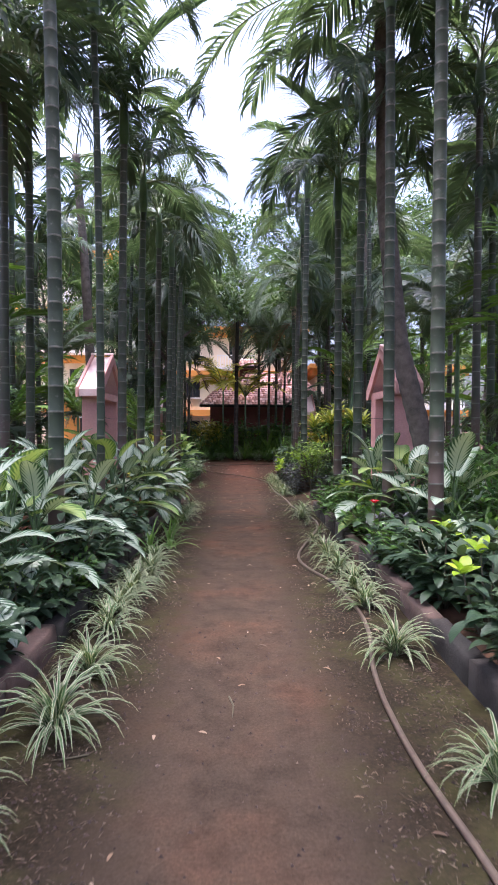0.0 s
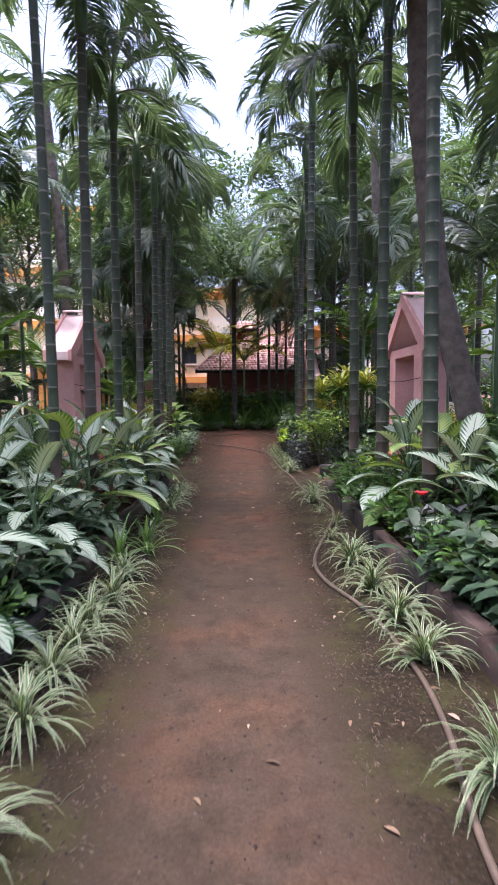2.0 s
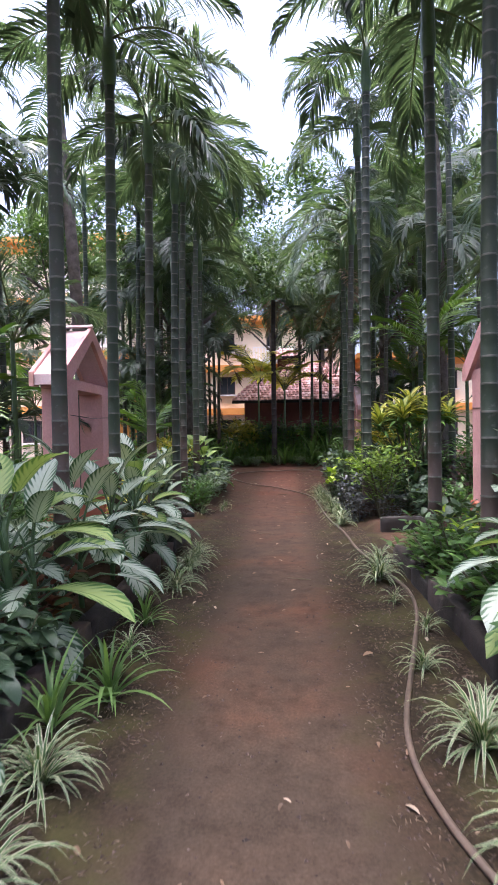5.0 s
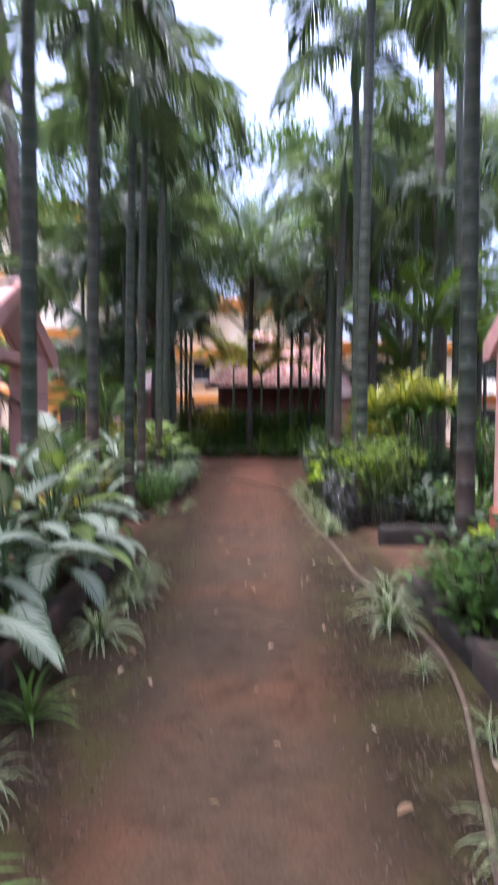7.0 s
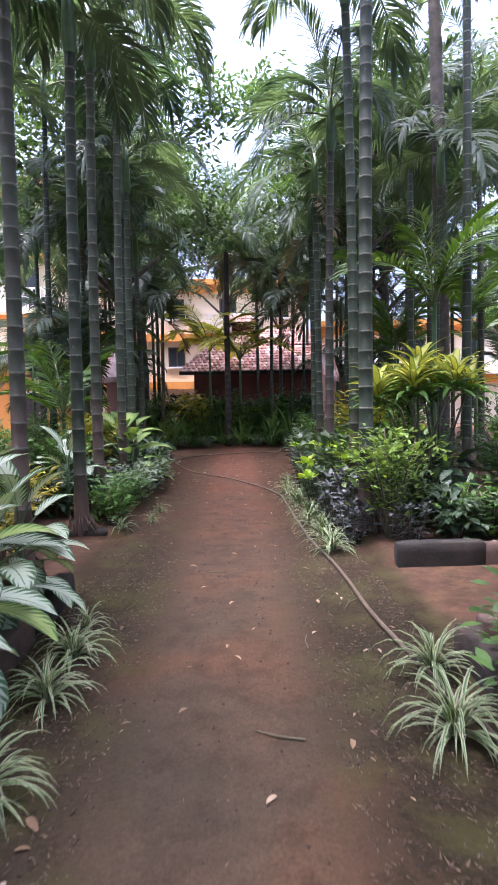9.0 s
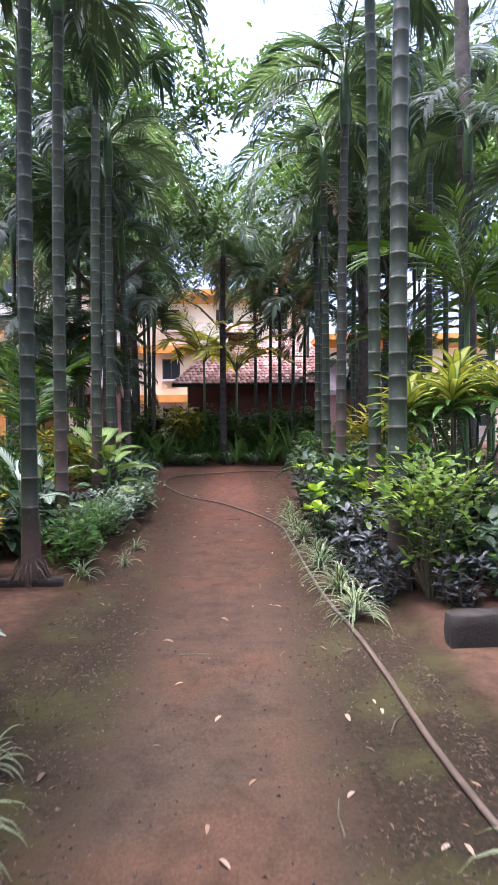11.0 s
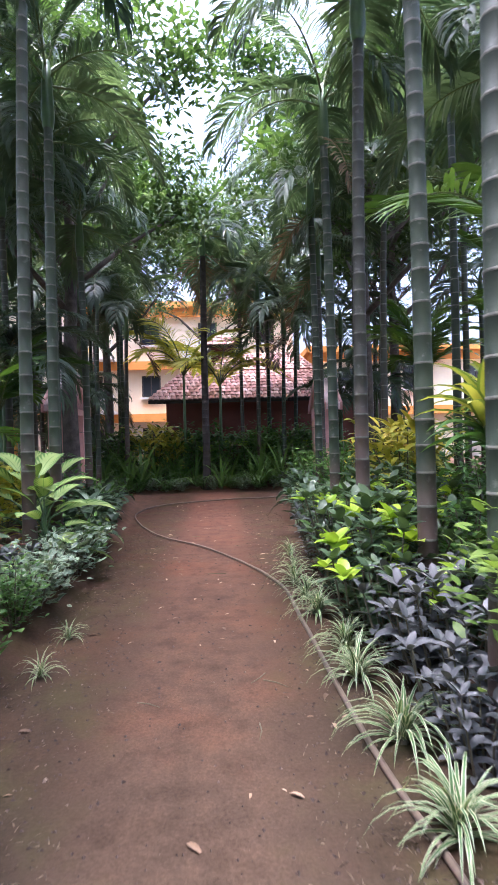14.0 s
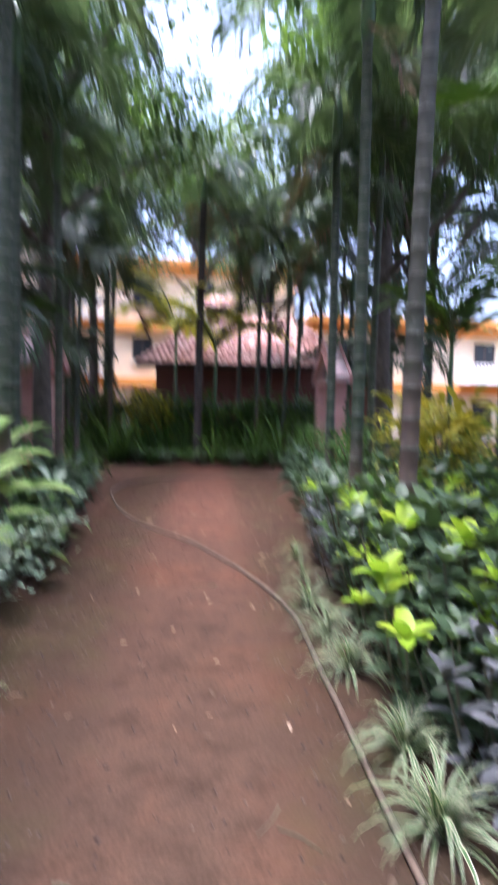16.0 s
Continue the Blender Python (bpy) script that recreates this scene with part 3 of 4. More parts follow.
for side in (-1, 1):
    for i in range(18):
        x, y = side * rnd.uniform(2.9, 9.5), rnd.uniform(5.0, 24.0)
        if not taken(x, y) and y > 2.0 * abs(x) - 4:
            young_palm(x, y, rnd.uniform(0.8, 3.8), 7, YOUNG_FRONDS if rnd.random() < 0.6 else FRONDS[:3], rnd.uniform(0.9, 1.15))
for x, y, s in ((-0.85, 27.9, 3.3), (0.2, 28.1, 3.0)):
    young_palm(x, y, s, 9, GOLD_FRONDS, 1.4, "slender palm with yellow-green fronds before the tiled roof", "golden_palm")


# ---- broad-leaved trees ----
def tree_meshes(seed, height, spread, leaves):
    r = random.Random(seed)
    t, crown = Mesh(), Mesh()
    t.tube([(0, 0, -0.2), (0.05, 0, height * 0.25), (-0.05, 0.1, height * 0.55), (0.1, 0, height * 0.8)], [0.2, 0.15, 0.11, 0.05], 9)
    tips = []
    for i in range(9):
        a, z0 = i * 2.4, height * (0.42 + 0.045 * i)
        reach = spread * r.uniform(0.55, 1.0)
        mid = Vector((math.cos(a) * reach * 0.45, math.sin(a) * reach * 0.45, z0 + height * 0.1))
        end = Vector((math.cos(a) * reach, math.sin(a) * reach, z0 + height * r.uniform(0.15, 0.32)))
        t.tube([(0, 0, z0), mid, end], [0.075, 0.05, 0.015], 6)
        tips += [end, mid.lerp(end, 0.6), mid.lerp(end, 0.85) + Vector((0, 0, 0.5))]
    tips += [Vector((r.uniform(-0.8, 0.8), r.uniform(-0.8, 0.8), height * r.uniform(0.8, 1.0))) for _ in range(6)]
    tips += [Vector((r.gauss(0, 0.5) * spread, r.gauss(0, 0.5) * spread, height * r.uniform(0.62, 1.02))) for _ in range(22)]
    for i in range(leaves):
        c = tips[i % len(tips)]
        d = Vector((r.gauss(0, 1), r.gauss(0, 1), r.gauss(0, 0.7))) * spread * 0.135
        crown.leaf(c + d, r.uniform(0, 6.28), r.uniform(-0.9, 0.5), r.uniform(0.13, 0.24), 0.085, 0.5, 2, 0, "oval", 0, r.uniform(-0.5, 0.5), 2)
    return t.data("trunk", [BARK]), crown.data("crown", [WOODS])


TREES = [tree_meshes(5, 10.4, 3.0, 14000), tree_meshes(6, 9.6, 3.2, 14000), tree_meshes(7, 12.5, 3.3, 14000)]


def tree(x, y, kind, az, label="broad-leaved tree with a pale forked trunk and loose crown"):
    t, c = TREES[kind]
    root = thing("broadleaf_tree", turned(x, y, soil_height(x, y), az), label, "tree", "broad-leaved trees behind the palms")
    put("trunk", t, root)
    put("crown", c, root)


for i, (x, y, k) in enumerate(((-3.7, 31.2, 0), (-9.5, 14.5, 0), (-4.4, 30.5, 1), (6.5, 33.0, 2), (10.0, 27.0, 2), (11.5, 17.0, 0), (-8.5, 26.0, 1), (14.0, 33.0, 2), (-2.9, 23.0, 1), (3.5, 23.9, 1), (-0.4, 37.8, 2), (2.6, 38.4, 0), (-8.0, 11.5, 1), (-5.2, 34.0, 2), (5.2, 27.2, 0))):
    tree(x, y, k, i * 1.3)


def far_foliage():
    r = random.Random(77)
    me = Mesh()
    for i in range(340):
        side = r.choice((-1, 1))
        c = Vector((side * r.uniform(12, 20), r.uniform(-12, 38), 0)) if i % 5 else Vector((r.uniform(-14, 14), r.uniform(-16, -9), 0))
        if side < 0 and c.y > 24:
            continue
        c.z = r.uniform(0.3, 1.0) * r.uniform(1.0, 6.5)
        for _ in range(60):
            d = Vector((r.gauss(0, 1), r.gauss(0, 1), r.gauss(0, 0.8))) * 0.9
            me.leaf(c + d, r.uniform(0, 6.28), r.uniform(-1, 0.6), r.uniform(0.3, 0.55), 0.16, 0.5, 2, 0, "oval", 0, r.uniform(-0.6, 0.6), 2)
    tagged(put("far_foliage", me.data("far_foliage", [WOODS])), "dense dark green foliage of the far plantation", "foliage", kind="stuff")


far_foliage()


# ---- houses behind the garden ----
def tile_mesh():
    me = Mesh()
    n = 6
    for row, y in enumerate((0.0, 0.29)):
        for i in range(n + 1):
            me.v.append((-0.085 + 0.17 * i / n, y, 0.028 * math.sin(math.pi * i / n) + (0.022 if row == 0 else 0.0)))
    for i in range(n + 1):
        me.v.append((-0.085 + 0.17 * i / n, 0.0, 0.028 * math.sin(math.pi * i / n)))
    for i in range(n):
        me.face((i, i + 1, n + 2 + i, n + 1 + i))
        me.face((2 * n + 2 + i, 2 * n + 3 + i, i + 1, i))
    return me.data("tile", [TILE], False)


TILE_MESH = tile_mesh()


def tiled_slope(parent, x0, x1, y, z, depth, rise, cut0, cut1):
    """A roof slope that climbs away from the eave; its sides lean in by cut0 and cut1. Its tiles are pieces of their own."""
    length = math.hypot(depth, rise)
    base = Mesh()
    base.v += [(x0, y, z), (x1, y, z), (x1 - cut1, y + depth, z + rise), (x0 + cut0, y + depth, z + rise)]
    base.v += [(a, b, c - 0.1) for a, b, c in base.v]
    for f in ((0, 1, 2, 3), (7, 6, 5, 4), (0, 4, 5, 1), (1, 5, 6, 2), (2, 6, 7, 3), (3, 7, 4, 0)):
        base.face(f)
    slab = put("roof_slope", base.data("roof_slope", [DARK], False), parent)
    tilt = math.atan2(rise, depth)
    rows = int(length / 0.24)
    for j in range(rows):
        s = j / rows
        a, b = x0 + cut0 * s, x1 - cut1 * s
        n = int((b - a) / 0.174)
        for i in range(n):
            x = a + (i + 0.5) * (b - a) / n + rnd.uniform(-0.006, 0.006)
            m = Matrix.Translation((x, y + depth * s - 0.04, z + rise * s + 0.012)) @ Matrix.Rotation(tilt - 0.03 + rnd.uniform(-0.01, 0.01), 4, "X")
            put("tile", TILE_MESH, slab, m)


def walls(x0, x1, y0, y1, z0, z1, material, name="wall"):
    return Mesh().box(x0, x1, y0, y1, z0, z1).data(name, [material], False)


def tiled_house():
    h = thing("tiled_house", pose(0, 0, 0), "low maroon house with weathered clay tile roofs", "house")
    put("wall", walls(-1.6, 5.0, 30.3, 34.0, 0, 2.7, MAROON), h)
    tiled_slope(h, -2.1, 3.4, 29.5, 2.72, 2.0, 1.1, 1.0, 0.0)
    tiled_slope(h, -0.45, 4.2, 31.4, 3.4, 2.6, 1.4, 0.9, 0.9)
    put("upper_wall", walls(0.15, 3.7, 32.3, 34.5, 2.702, 4.0, MAROON), h)
    put("turret_wall", walls(-0.1, 0.8, 34.1, 35.0, 4.4, 5.2, MAROON), h)
    tiled_slope(h, -0.38, 1.08, 33.8, 5.15, 0.7, 0.5, 0.5, 0.5)


tiled_house()


def window_at(parent, x, y, z, w, hgt):
    f = Mesh()
    for a, b, c, d in ((-w / 2, w / 2, 0, 0.07), (-w / 2, w / 2, hgt - 0.07, hgt), (-w / 2, -w / 2 + 0.07, 0.07, hgt - 0.07), (w / 2 - 0.07, w / 2, 0.07, hgt - 0.07), (-0.03, 0.03, 0.07, hgt - 0.07)):
        f.box(a, b, -0.05, 0.03, c, d)
    win = put("window", f.data("window", [DARK], False), parent, pose(x, y, z))
    put("pane", Mesh().box(-w / 2 + 0.07, w / 2 - 0.07, -0.004, 0.004, 0.07, hgt - 0.07).data("pane", [glass], False), win)
    put("sill", Mesh().box(-w / 2 - 0.1, w / 2 + 0.1, -0.15, 0.0, -0.1, -0.01).data("sill", [WHITE], False), win)


BALUSTER = Mesh().box(-0.035, 0.035, -0.03, 0.03, 0, 0.81).data("baluster", [WHITE], False)


def storey_house(x0, x1, y, storeys, label, roof):
    h = thing("apartment_house", pose(0, 0, 0), label, "house", "cream and orange houses")
    for s in range(storeys):
        z = 2.95 * s
        put("wall", walls(x0, x1, y, y + 7, z, z + 2.5, CREAM), h)
        put("band", walls(x0 - 0.35, x1 + 0.35, y - 0.35, y + 7.2, z + 2.5, z + 2.95, ORANGE, "band"), h, None, "orange painted band")
        n = max(2, int((x1 - x0) / 3.2))
        for i in range(n):
            x = x0 + (i + 0.5) * (x1 - x0) / n
            window_at(h, x, y - 0.05, z + 0.95, 1.05, 1.2)
            if s and i % 2 == 0:
                b = put("balcony", walls(x - 1.4, x + 1.4, y - 1.5, y - 0.001, z + 0.0, z + 0.14, WHITE, "balcony"), h)
                rails = Mesh().box(x - 1.4, x + 1.4, y - 1.5, y - 1.42, z + 0.95, z + 1.03)
                put("handrail", rails.data("handrail", [WHITE], False), b)
                for k in range(15):
                    put("baluster", BALUSTER, b, pose(x - 1.33 + k * 0.19, y - 1.46, z + 0.14))
    put("roof", walls(x0 - 0.6, x1 + 0.6, y - 0.7, y + 7.5, 2.95 * storeys, 2.95 * storeys + 0.3, roof, "roof"), h)


storey_house(-8.5, 4.5, 44.0, 3, "three-storey cream house with orange bands and white balconies", ORANGE)
storey_house(5.5, 16.0, 42.0, 2, "two-storey cream house with orange bands behind the palms", ORANGE)
storey_house(-19.5, -7.9, 35.5, 4, "tall cream house with orange bands beyond the palms", ORANGE)


def garden_store():
    h = thing("garden_store", pose(-8.6, 30.6, 0), "low orange painted store with a cream roof slab", "outbuilding")
    put("wall", walls(-1.6, 1.6, 0, 3.2, 0, 3.3, ORANGE), h)
    put("roof", walls(-1.85, 1.85, -0.35, 3.4, 3.302, 3.5, CREAM, "roof"), h)
    d = put("door", walls(0.2, 1.1, -0.04, -0.002, 0, 2.05, DARK, "door"), h)
    put("door_frame", walls(0.1, 1.2, -0.03, -0.003, 2.052, 2.15, WHITE, "door_frame"), d)


garden_store()

garden_gate(-3.05, 12.88, "pink plaster garden gate with a pitched slab roof beside the bed", 0.97)
garden_gate(2.93, 11.3, "pink plaster garden gate standing behind the leaning palm", 0.94)
garden_gate(-3.3, 24.3, "pink plaster garden gate at the far cross path")
garden_gate(3.0, 26.4, "pink plaster garden gate half hidden by trunks")


# ---- plants of the beds ----
def big_leaf_mesh(elev, seed, material, length=0.4, width=0.185, stalk=0.24):
    r = random.Random(seed)
    me = Mesh()
    e = elev + 0.25
    tip = Vector((math.cos(e), 0, math.sin(e))) * stalk
    me.tube([(0, 0, -0.03), tip * 0.5 + Vector((0, 0, 0.02)), tip], [0.011, 0.009, 0.006], 5, [1, 1], False)
    me.leaf(tip, 0, elev, length, width, 0.95 + r.uniform(-0.2, 0.3), 6, 0.25, "oval", 0, r.uniform(-0.15, 0.15), 3)
    return me.data("leaf", [material, SHAFT])


DIEFF_LEAVES = [big_leaf_mesh(e, 200 + i, DIEFF) for i, e in enumerate((1.05, 0.65, 0.35, 0.1, -0.1, -0.25))]
LIME_LEAVES = [big_leaf_mesh(e, 210 + i, LIMED) for i, e in enumerate((0.8, 0.5, 0.25, 0.0))]
DARK_BIG = [big_leaf_mesh(e, 220 + i, DARKLEAF, 0.34, 0.13, 0.22) for i, e in enumerate((1.1, 0.8, 0.45, 0.15))]
CANE = Mesh().tube([(0, 0, -0.1), (0.02, 0.01, 0.2), (0.0, 0.0, 0.5), (0.01, 0, 0.62)], [0.022, 0.02, 0.018, 0.012], 7).data("cane", [SHAFT])


def leafy_cane(x, y, size, leaves, n, label, category, group, name):
    root = thing(name, turned(x, y, soil_height(x, y), rnd.uniform(0, 6.28), size), label, category, group)
    put("cane", CANE, root)
    a = rnd.uniform(0, 6.28)
    for i in range(n):
        a += 2.4 + rnd.uniform(-0.3, 0.3)
        s = i / n
        put("leaf", leaves[min(int(s * len(leaves)), len(leaves) - 1)], root, turned(0, 0, 0.58 - 0.42 * s, a, rnd.uniform(0.8, 1.15), rnd.uniform(-0.15, 0.15)))


def dieffenbachia(x, y, size=1.0, n=12):
    leafy_cane(x, y, size, DIEFF_LEAVES, n, "dumb cane with broad green leaves blotched creamy white", "foliage plant", "variegated dumb canes in the beds", "dumb_cane")


def blade_mesh(length, width, elev, droop, material, seed, n=6):
    r = random.Random(seed)
    return Mesh().leaf((0, 0, -0.01), 0, elev, length, width, droop, n, 0.25, "strap", 0, r.uniform(-0.2, 0.2), 3).data("leaf", [material])


SPIDER_BLADES = [blade_mesh(l, 0.0165, e, d, SPIDER, 240 + i) for i, (l, e, d) in enumerate(((0.32, 1.5, 1.5), (0.4, 1.35, 2.5), (0.4, 1.15, 2.6), (0.38, 0.95, 2.4), (0.34, 0.7, 2.0), (0.26, 0.45, 1.4)))]
STRAP_BLADES = [blade_mesh(l, 0.03, e, d, GRASS, 260 + i) for i, (l, e, d) in enumerate(((0.55, 1.45, 1.0), (0.6, 1.2, 1.6), (0.55, 0.9, 1.7), (0.5, 0.6, 1.3)))]
STRIPED_BLADES = [blade_mesh(l, 0.034, e, d, SPIDER, 270 + i) for i, (l, e, d) in enumerate(((0.4, 1.4, 0.9), (0.42, 1.1, 1.4), (0.42, 0.8, 1.4), (0.4, 0.5, 1.2)))]
HEART = Mesh().tube([(0, 0, -0.06), (0, 0, 0.02), (0, 0, 0.05)], [0.02, 0.025, 0.012], 6).data("root_crown", [STEM])


def tuft(x, y, size, blades, n, label, category, group, name, z=None):
    root = thing(name, turned(x, y, soil_height(x, y) if z is None else z, rnd.uniform(0, 6.28), size), label, category, group)
    put("root_crown", HEART, root)
    a = rnd.uniform(0, 6.28)
    for i in range(n):
        a += 2.4 + rnd.uniform(-0.5, 0.5)
        k = min(int(i * len(blades) / n), len(blades) - 1)
        put("leaf", blades[k], root, turned(rnd.uniform(-0.02, 0.02), rnd.uniform(-0.02, 0.02), 0.02, a, rnd.uniform(0.75, 1.2)))


def spider_plant(x, y, size=1.0, n=34):
    tuft(x, y, size, SPIDER_BLADES, n, "spider plant with arching green and white striped leaves", "spider plant", "spider plants edging the path", "spider_plant")


def shrub_meshes(seed, height, radius, leaves, length, width, material, droop=0.5, top=None, dense=0.75, stems=7):
    """Stems and leaves of a bush; top: a second material for the fresh leaves at its tips."""
    r = random.Random(seed)
    st, fo = Mesh(), Mesh()
    tips = []
    for i in range(stems):
        a = i * 2.4
        q = radius * math.sqrt((i + 0.5) / stems) * 0.8
        end = Vector((math.cos(a) * q, math.sin(a) * q, height * r.uniform(0.72, 1.0) * (1 - 0.25 * (q / radius) ** 2)))
        mid = Vector((end.x * 0.45, end.y * 0.45, end.z * 0.5))
        st.tube([(0.02 * math.cos(a), 0.02 * math.sin(a), -0.08), mid, end], [0.012, 0.009, 0.004], 5)
        tips.append((mid, end))
    for i in range(leaves):
        mid, end = tips[i % stems]
        s = r.random() ** dense
        p = Vector((0, 0, height * 0.12)).lerp(mid, min(1, s * 2)) if s < 0.5 else mid.lerp(end, 2 * s - 1)
        p = p + Vector((r.gauss(0, 1), r.gauss(0, 1), r.gauss(0, 0.6))) * radius * 0.24
        p.z = max(p.z, height * 0.08)
        a = math.atan2(p.y, p.x) + r.gauss(0, 0.9)
        fresh = 1 if top and s > 0.86 and r.random() < 0.32 else 0
        k = r.uniform(0.7, 1.2) * (1.2 if fresh else 1.0)
        fo.leaf(p, a, r.uniform(-0.1, 0.9), length * k, width * k, droop * r.uniform(0.5, 1.6), 5 if width > 0.045 else 3, 0.25, "oval", fresh, r.uniform(-0.4, 0.4), 3 if length > 0.135 else 2)
    return st.data("stem", [STEM]), fo.data("foliage", [material] + ([top] if top else []))



def whorl_meshes(seed, height, radius, stems, length, width, materials, tipped=0.0):
    """Upright stems with leaves in crossed pairs and a star of leaves on top; a share of the tips is fresh (second material)."""
    r = random.Random(seed)
    st, fo = Mesh(), Mesh()
    for i in range(stems):
        a, q = i * 2.4 + r.uniform(-0.4, 0.4), radius * math.sqrt((i + 0.4) / stems)
        h = height * r.uniform(0.7, 1.0) * (1 - 0.22 * (q / radius) ** 2)
        foot, top = Vector((math.cos(a) * q * 0.45, math.sin(a) * q * 0.45, -0.08)), Vector((math.cos(a) * q, math.sin(a) * q, h))
        st.tube([foot, foot.lerp(top, 0.55) + Vector((r.uniform(-0.02, 0.02), r.uniform(-0.02, 0.02), 0)), top], [0.009, 0.007, 0.004], 5)
        n = max(4, int(h / 0.085))
        b = r.uniform(0, 6.28)
        for k in range(n):
            s = 0.2 + 0.72 * k / n
            b += 1.57 + r.uniform(-0.35, 0.35)
            for half in (0, math.pi):
                g = r.uniform(0.75, 1.15)
                fo.leaf(foot.lerp(top, s), b + half + r.uniform(-0.3, 0.3), r.uniform(0.15, 0.6), length * g, width * g, r.uniform(0.5, 1.3), 5, 0.3, "oval", 0, r.uniform(-0.3, 0.3), 3)
        fresh = 1 if r.random() < tipped else 0
        for k in range(6):
            b += 2.4
            g = r.uniform(0.8, 1.1) * (1.12 if fresh else 0.95)
            fo.leaf(top, b, 0.35 + 0.13 * k, length * g, width * g * (1.15 if fresh else 1.0), r.uniform(0.3, 0.8), 5, 0.3, "oval", fresh, r.uniform(-0.2, 0.2), 3)
    return st.data("stem", [STEM]), fo.data("foliage", materials)


def rosette_meshes(seed, height, heads, length, width, materials):
    """Bare stems, each with one wide head of long arching leaves."""
    r = random.Random(seed)
    st, fo = Mesh(), Mesh()
    for i in range(heads):
        a = i * 2.4
        q = 0.1 if i == 0 else r.uniform(0.3, 0.5)
        top = Vector((math.cos(a) * q, math.sin(a) * q, height * (1 if i == 0 else r.uniform(0.82, 0.95))))
        st.tube([(0, 0, -0.08), (top.x * 0.4, top.y * 0.4, height * 0.5), top], [0.022, 0.017, 0.011], 6)
        for k in range(34):
            s = k / 34
            b = k * 2.4 + r.uniform(-0.2, 0.2)
            g = r.uniform(0.8, 1.1)
            fo.leaf(top - Vector((0, 0, 0.22 * s)), b, 1.15 - 0.95 * s + r.uniform(-0.1, 0.1), length * g, width * g, r.uniform(0.9, 1.4), 6, 0.3, "lance", 1 if s > 0.62 else 0, r.uniform(-0.2, 0.2), 3)
    return st.data("stem", [STEM]), fo.data("foliage", materials)


GREYLEAF = leafy("dark_grey_green_leaf", (0.035, 0.066, 0.03), (0.085, 0.135, 0.058), 0.45, 0.25)
BUSH = {
    "green": (shrub_meshes(301, 0.75, 0.42, 620, 0.085, 0.036, SHRUB), "dense bush of small fresh green leaves"),
    "low": (shrub_meshes(302, 0.42, 0.34, 420, 0.085, 0.036, SHRUB, 0.6), "low spreading bush of narrow green leaves"),
    "dark": (shrub_meshes(303, 0.45, 0.32, 190, 0.15, 0.062, DARKLEAF, 0.9), "low plant with dark glossy green leaves"),
    "purple": (whorl_meshes(304, 0.56, 0.34, 11, 0.125, 0.05, [BLUELEAF, LIMELEAF]), "plant with dusky bluish-purple leaves"),
    "lime": (whorl_meshes(305, 0.58, 0.33, 11, 0.12, 0.055, [GREYLEAF, LIMELEAF], 0.42), "shrub with lime yellow young leaves over green ones"),
    "croton": (shrub_meshes(306, 1.1, 0.42, 240, 0.2, 0.05, CROTON, 0.9, None, 0.3, 6), "croton bush with yellow and orange leaves"),
    "tall croton": (rosette_meshes(316, 1.7, 5, 0.46, 0.085, [CROTONTIP, SHRUB]), "tall croton with rosettes of yellow and green leaves on bare stems"),
    "open": (shrub_meshes(318, 1.12, 0.46, 900, 0.085, 0.036, leafy("yellow_green_leaf", (0.085, 0.15, 0.025), (0.2, 0.3, 0.055), 0.4, 0.4), 0.6, None, 0.32, 9), "bush of small yellow-green leaves over bare stems"),
    "rust": (shrub_meshes(307, 0.45, 0.26, 150, 0.1, 0.055, COLEUS, 0.6), "small plant with rust red leaves"),
    "tall": (shrub_meshes(308, 1.35, 0.55, 700, 0.13, 0.045, SHRUB, 0.7), "tall bush with long green leaves"),
    "pale": (shrub_meshes(309, 0.5, 0.4, 520, 0.075, 0.04, leafy("grey_green_leaf", (0.07, 0.12, 0.06), (0.17, 0.24, 0.15), 0.45, 0.2, edge=(0.3, 0.36, 0.24))), "bush of small grey-green leaves with pale edges"),
}


def bush(kind, x, y, size=1.0):
    (st, fo), label = BUSH[kind]
    root = thing("bush", turned(x, y, soil_height(x, y), rnd.uniform(0, 6.28), size), label, "shrub", kind + " bushes in the beds")
    put("stem", st, root)
    put("foliage", fo, root)


# spider plants along both edges
for x, y, s in ((-1.02, 2.0, 0.85), (-1.1, 2.35, 0.8), (-0.9, 2.78, 1.15), (-0.9, 3.43, 1.0), (-0.93, 4.15, 1.05), (-0.96, 4.6, 0.95), (-0.96, 4.95, 1.0), (-0.95, 5.35, 1.0), (-0.9, 5.72, 1.0), (-0.9, 6.3, 0.95), (-0.94, 7.75, 0.8), (-0.88, 9.27, 0.95), (-0.89, 10.0, 0.85), (-0.88, 10.5, 0.85), (-0.95, 11.0, 0.6),
                (1.05, 2.35, 0.95), (1.0, 3.75, 1.1), (1.02, 4.75, 1.0), (1.04, 5.3, 1.05), (0.99, 5.92, 1.05), (0.97, 6.62, 1.05), (1.1, 6.95, 0.7), (0.92, 7.5, 0.7), (1.12, 8.2, 0.6), (1.0, 8.87, 0.55), (1.03, 9.62, 1.0), (1.1, 10.2, 0.95),
                (0.99, 12.75, 1.0), (0.98, 13.43, 1.05), (0.96, 14.15, 1.0), (0.98, 14.6, 0.95), (0.92, 15.4, 1.0), (0.9, 15.9, 0.9), (0.86, 16.5, 0.95), (0.95, 17.2, 0.8), (0.98, 17.9, 0.8),
                (-1.26, 13.86, 0.75), (-0.98, 14.4, 0.55), (-1.0, 15.1, 0.55)):
    spider_plant(x + rnd.uniform(-0.02, 0.02), y, s, 64 if s > 0.8 else 30)
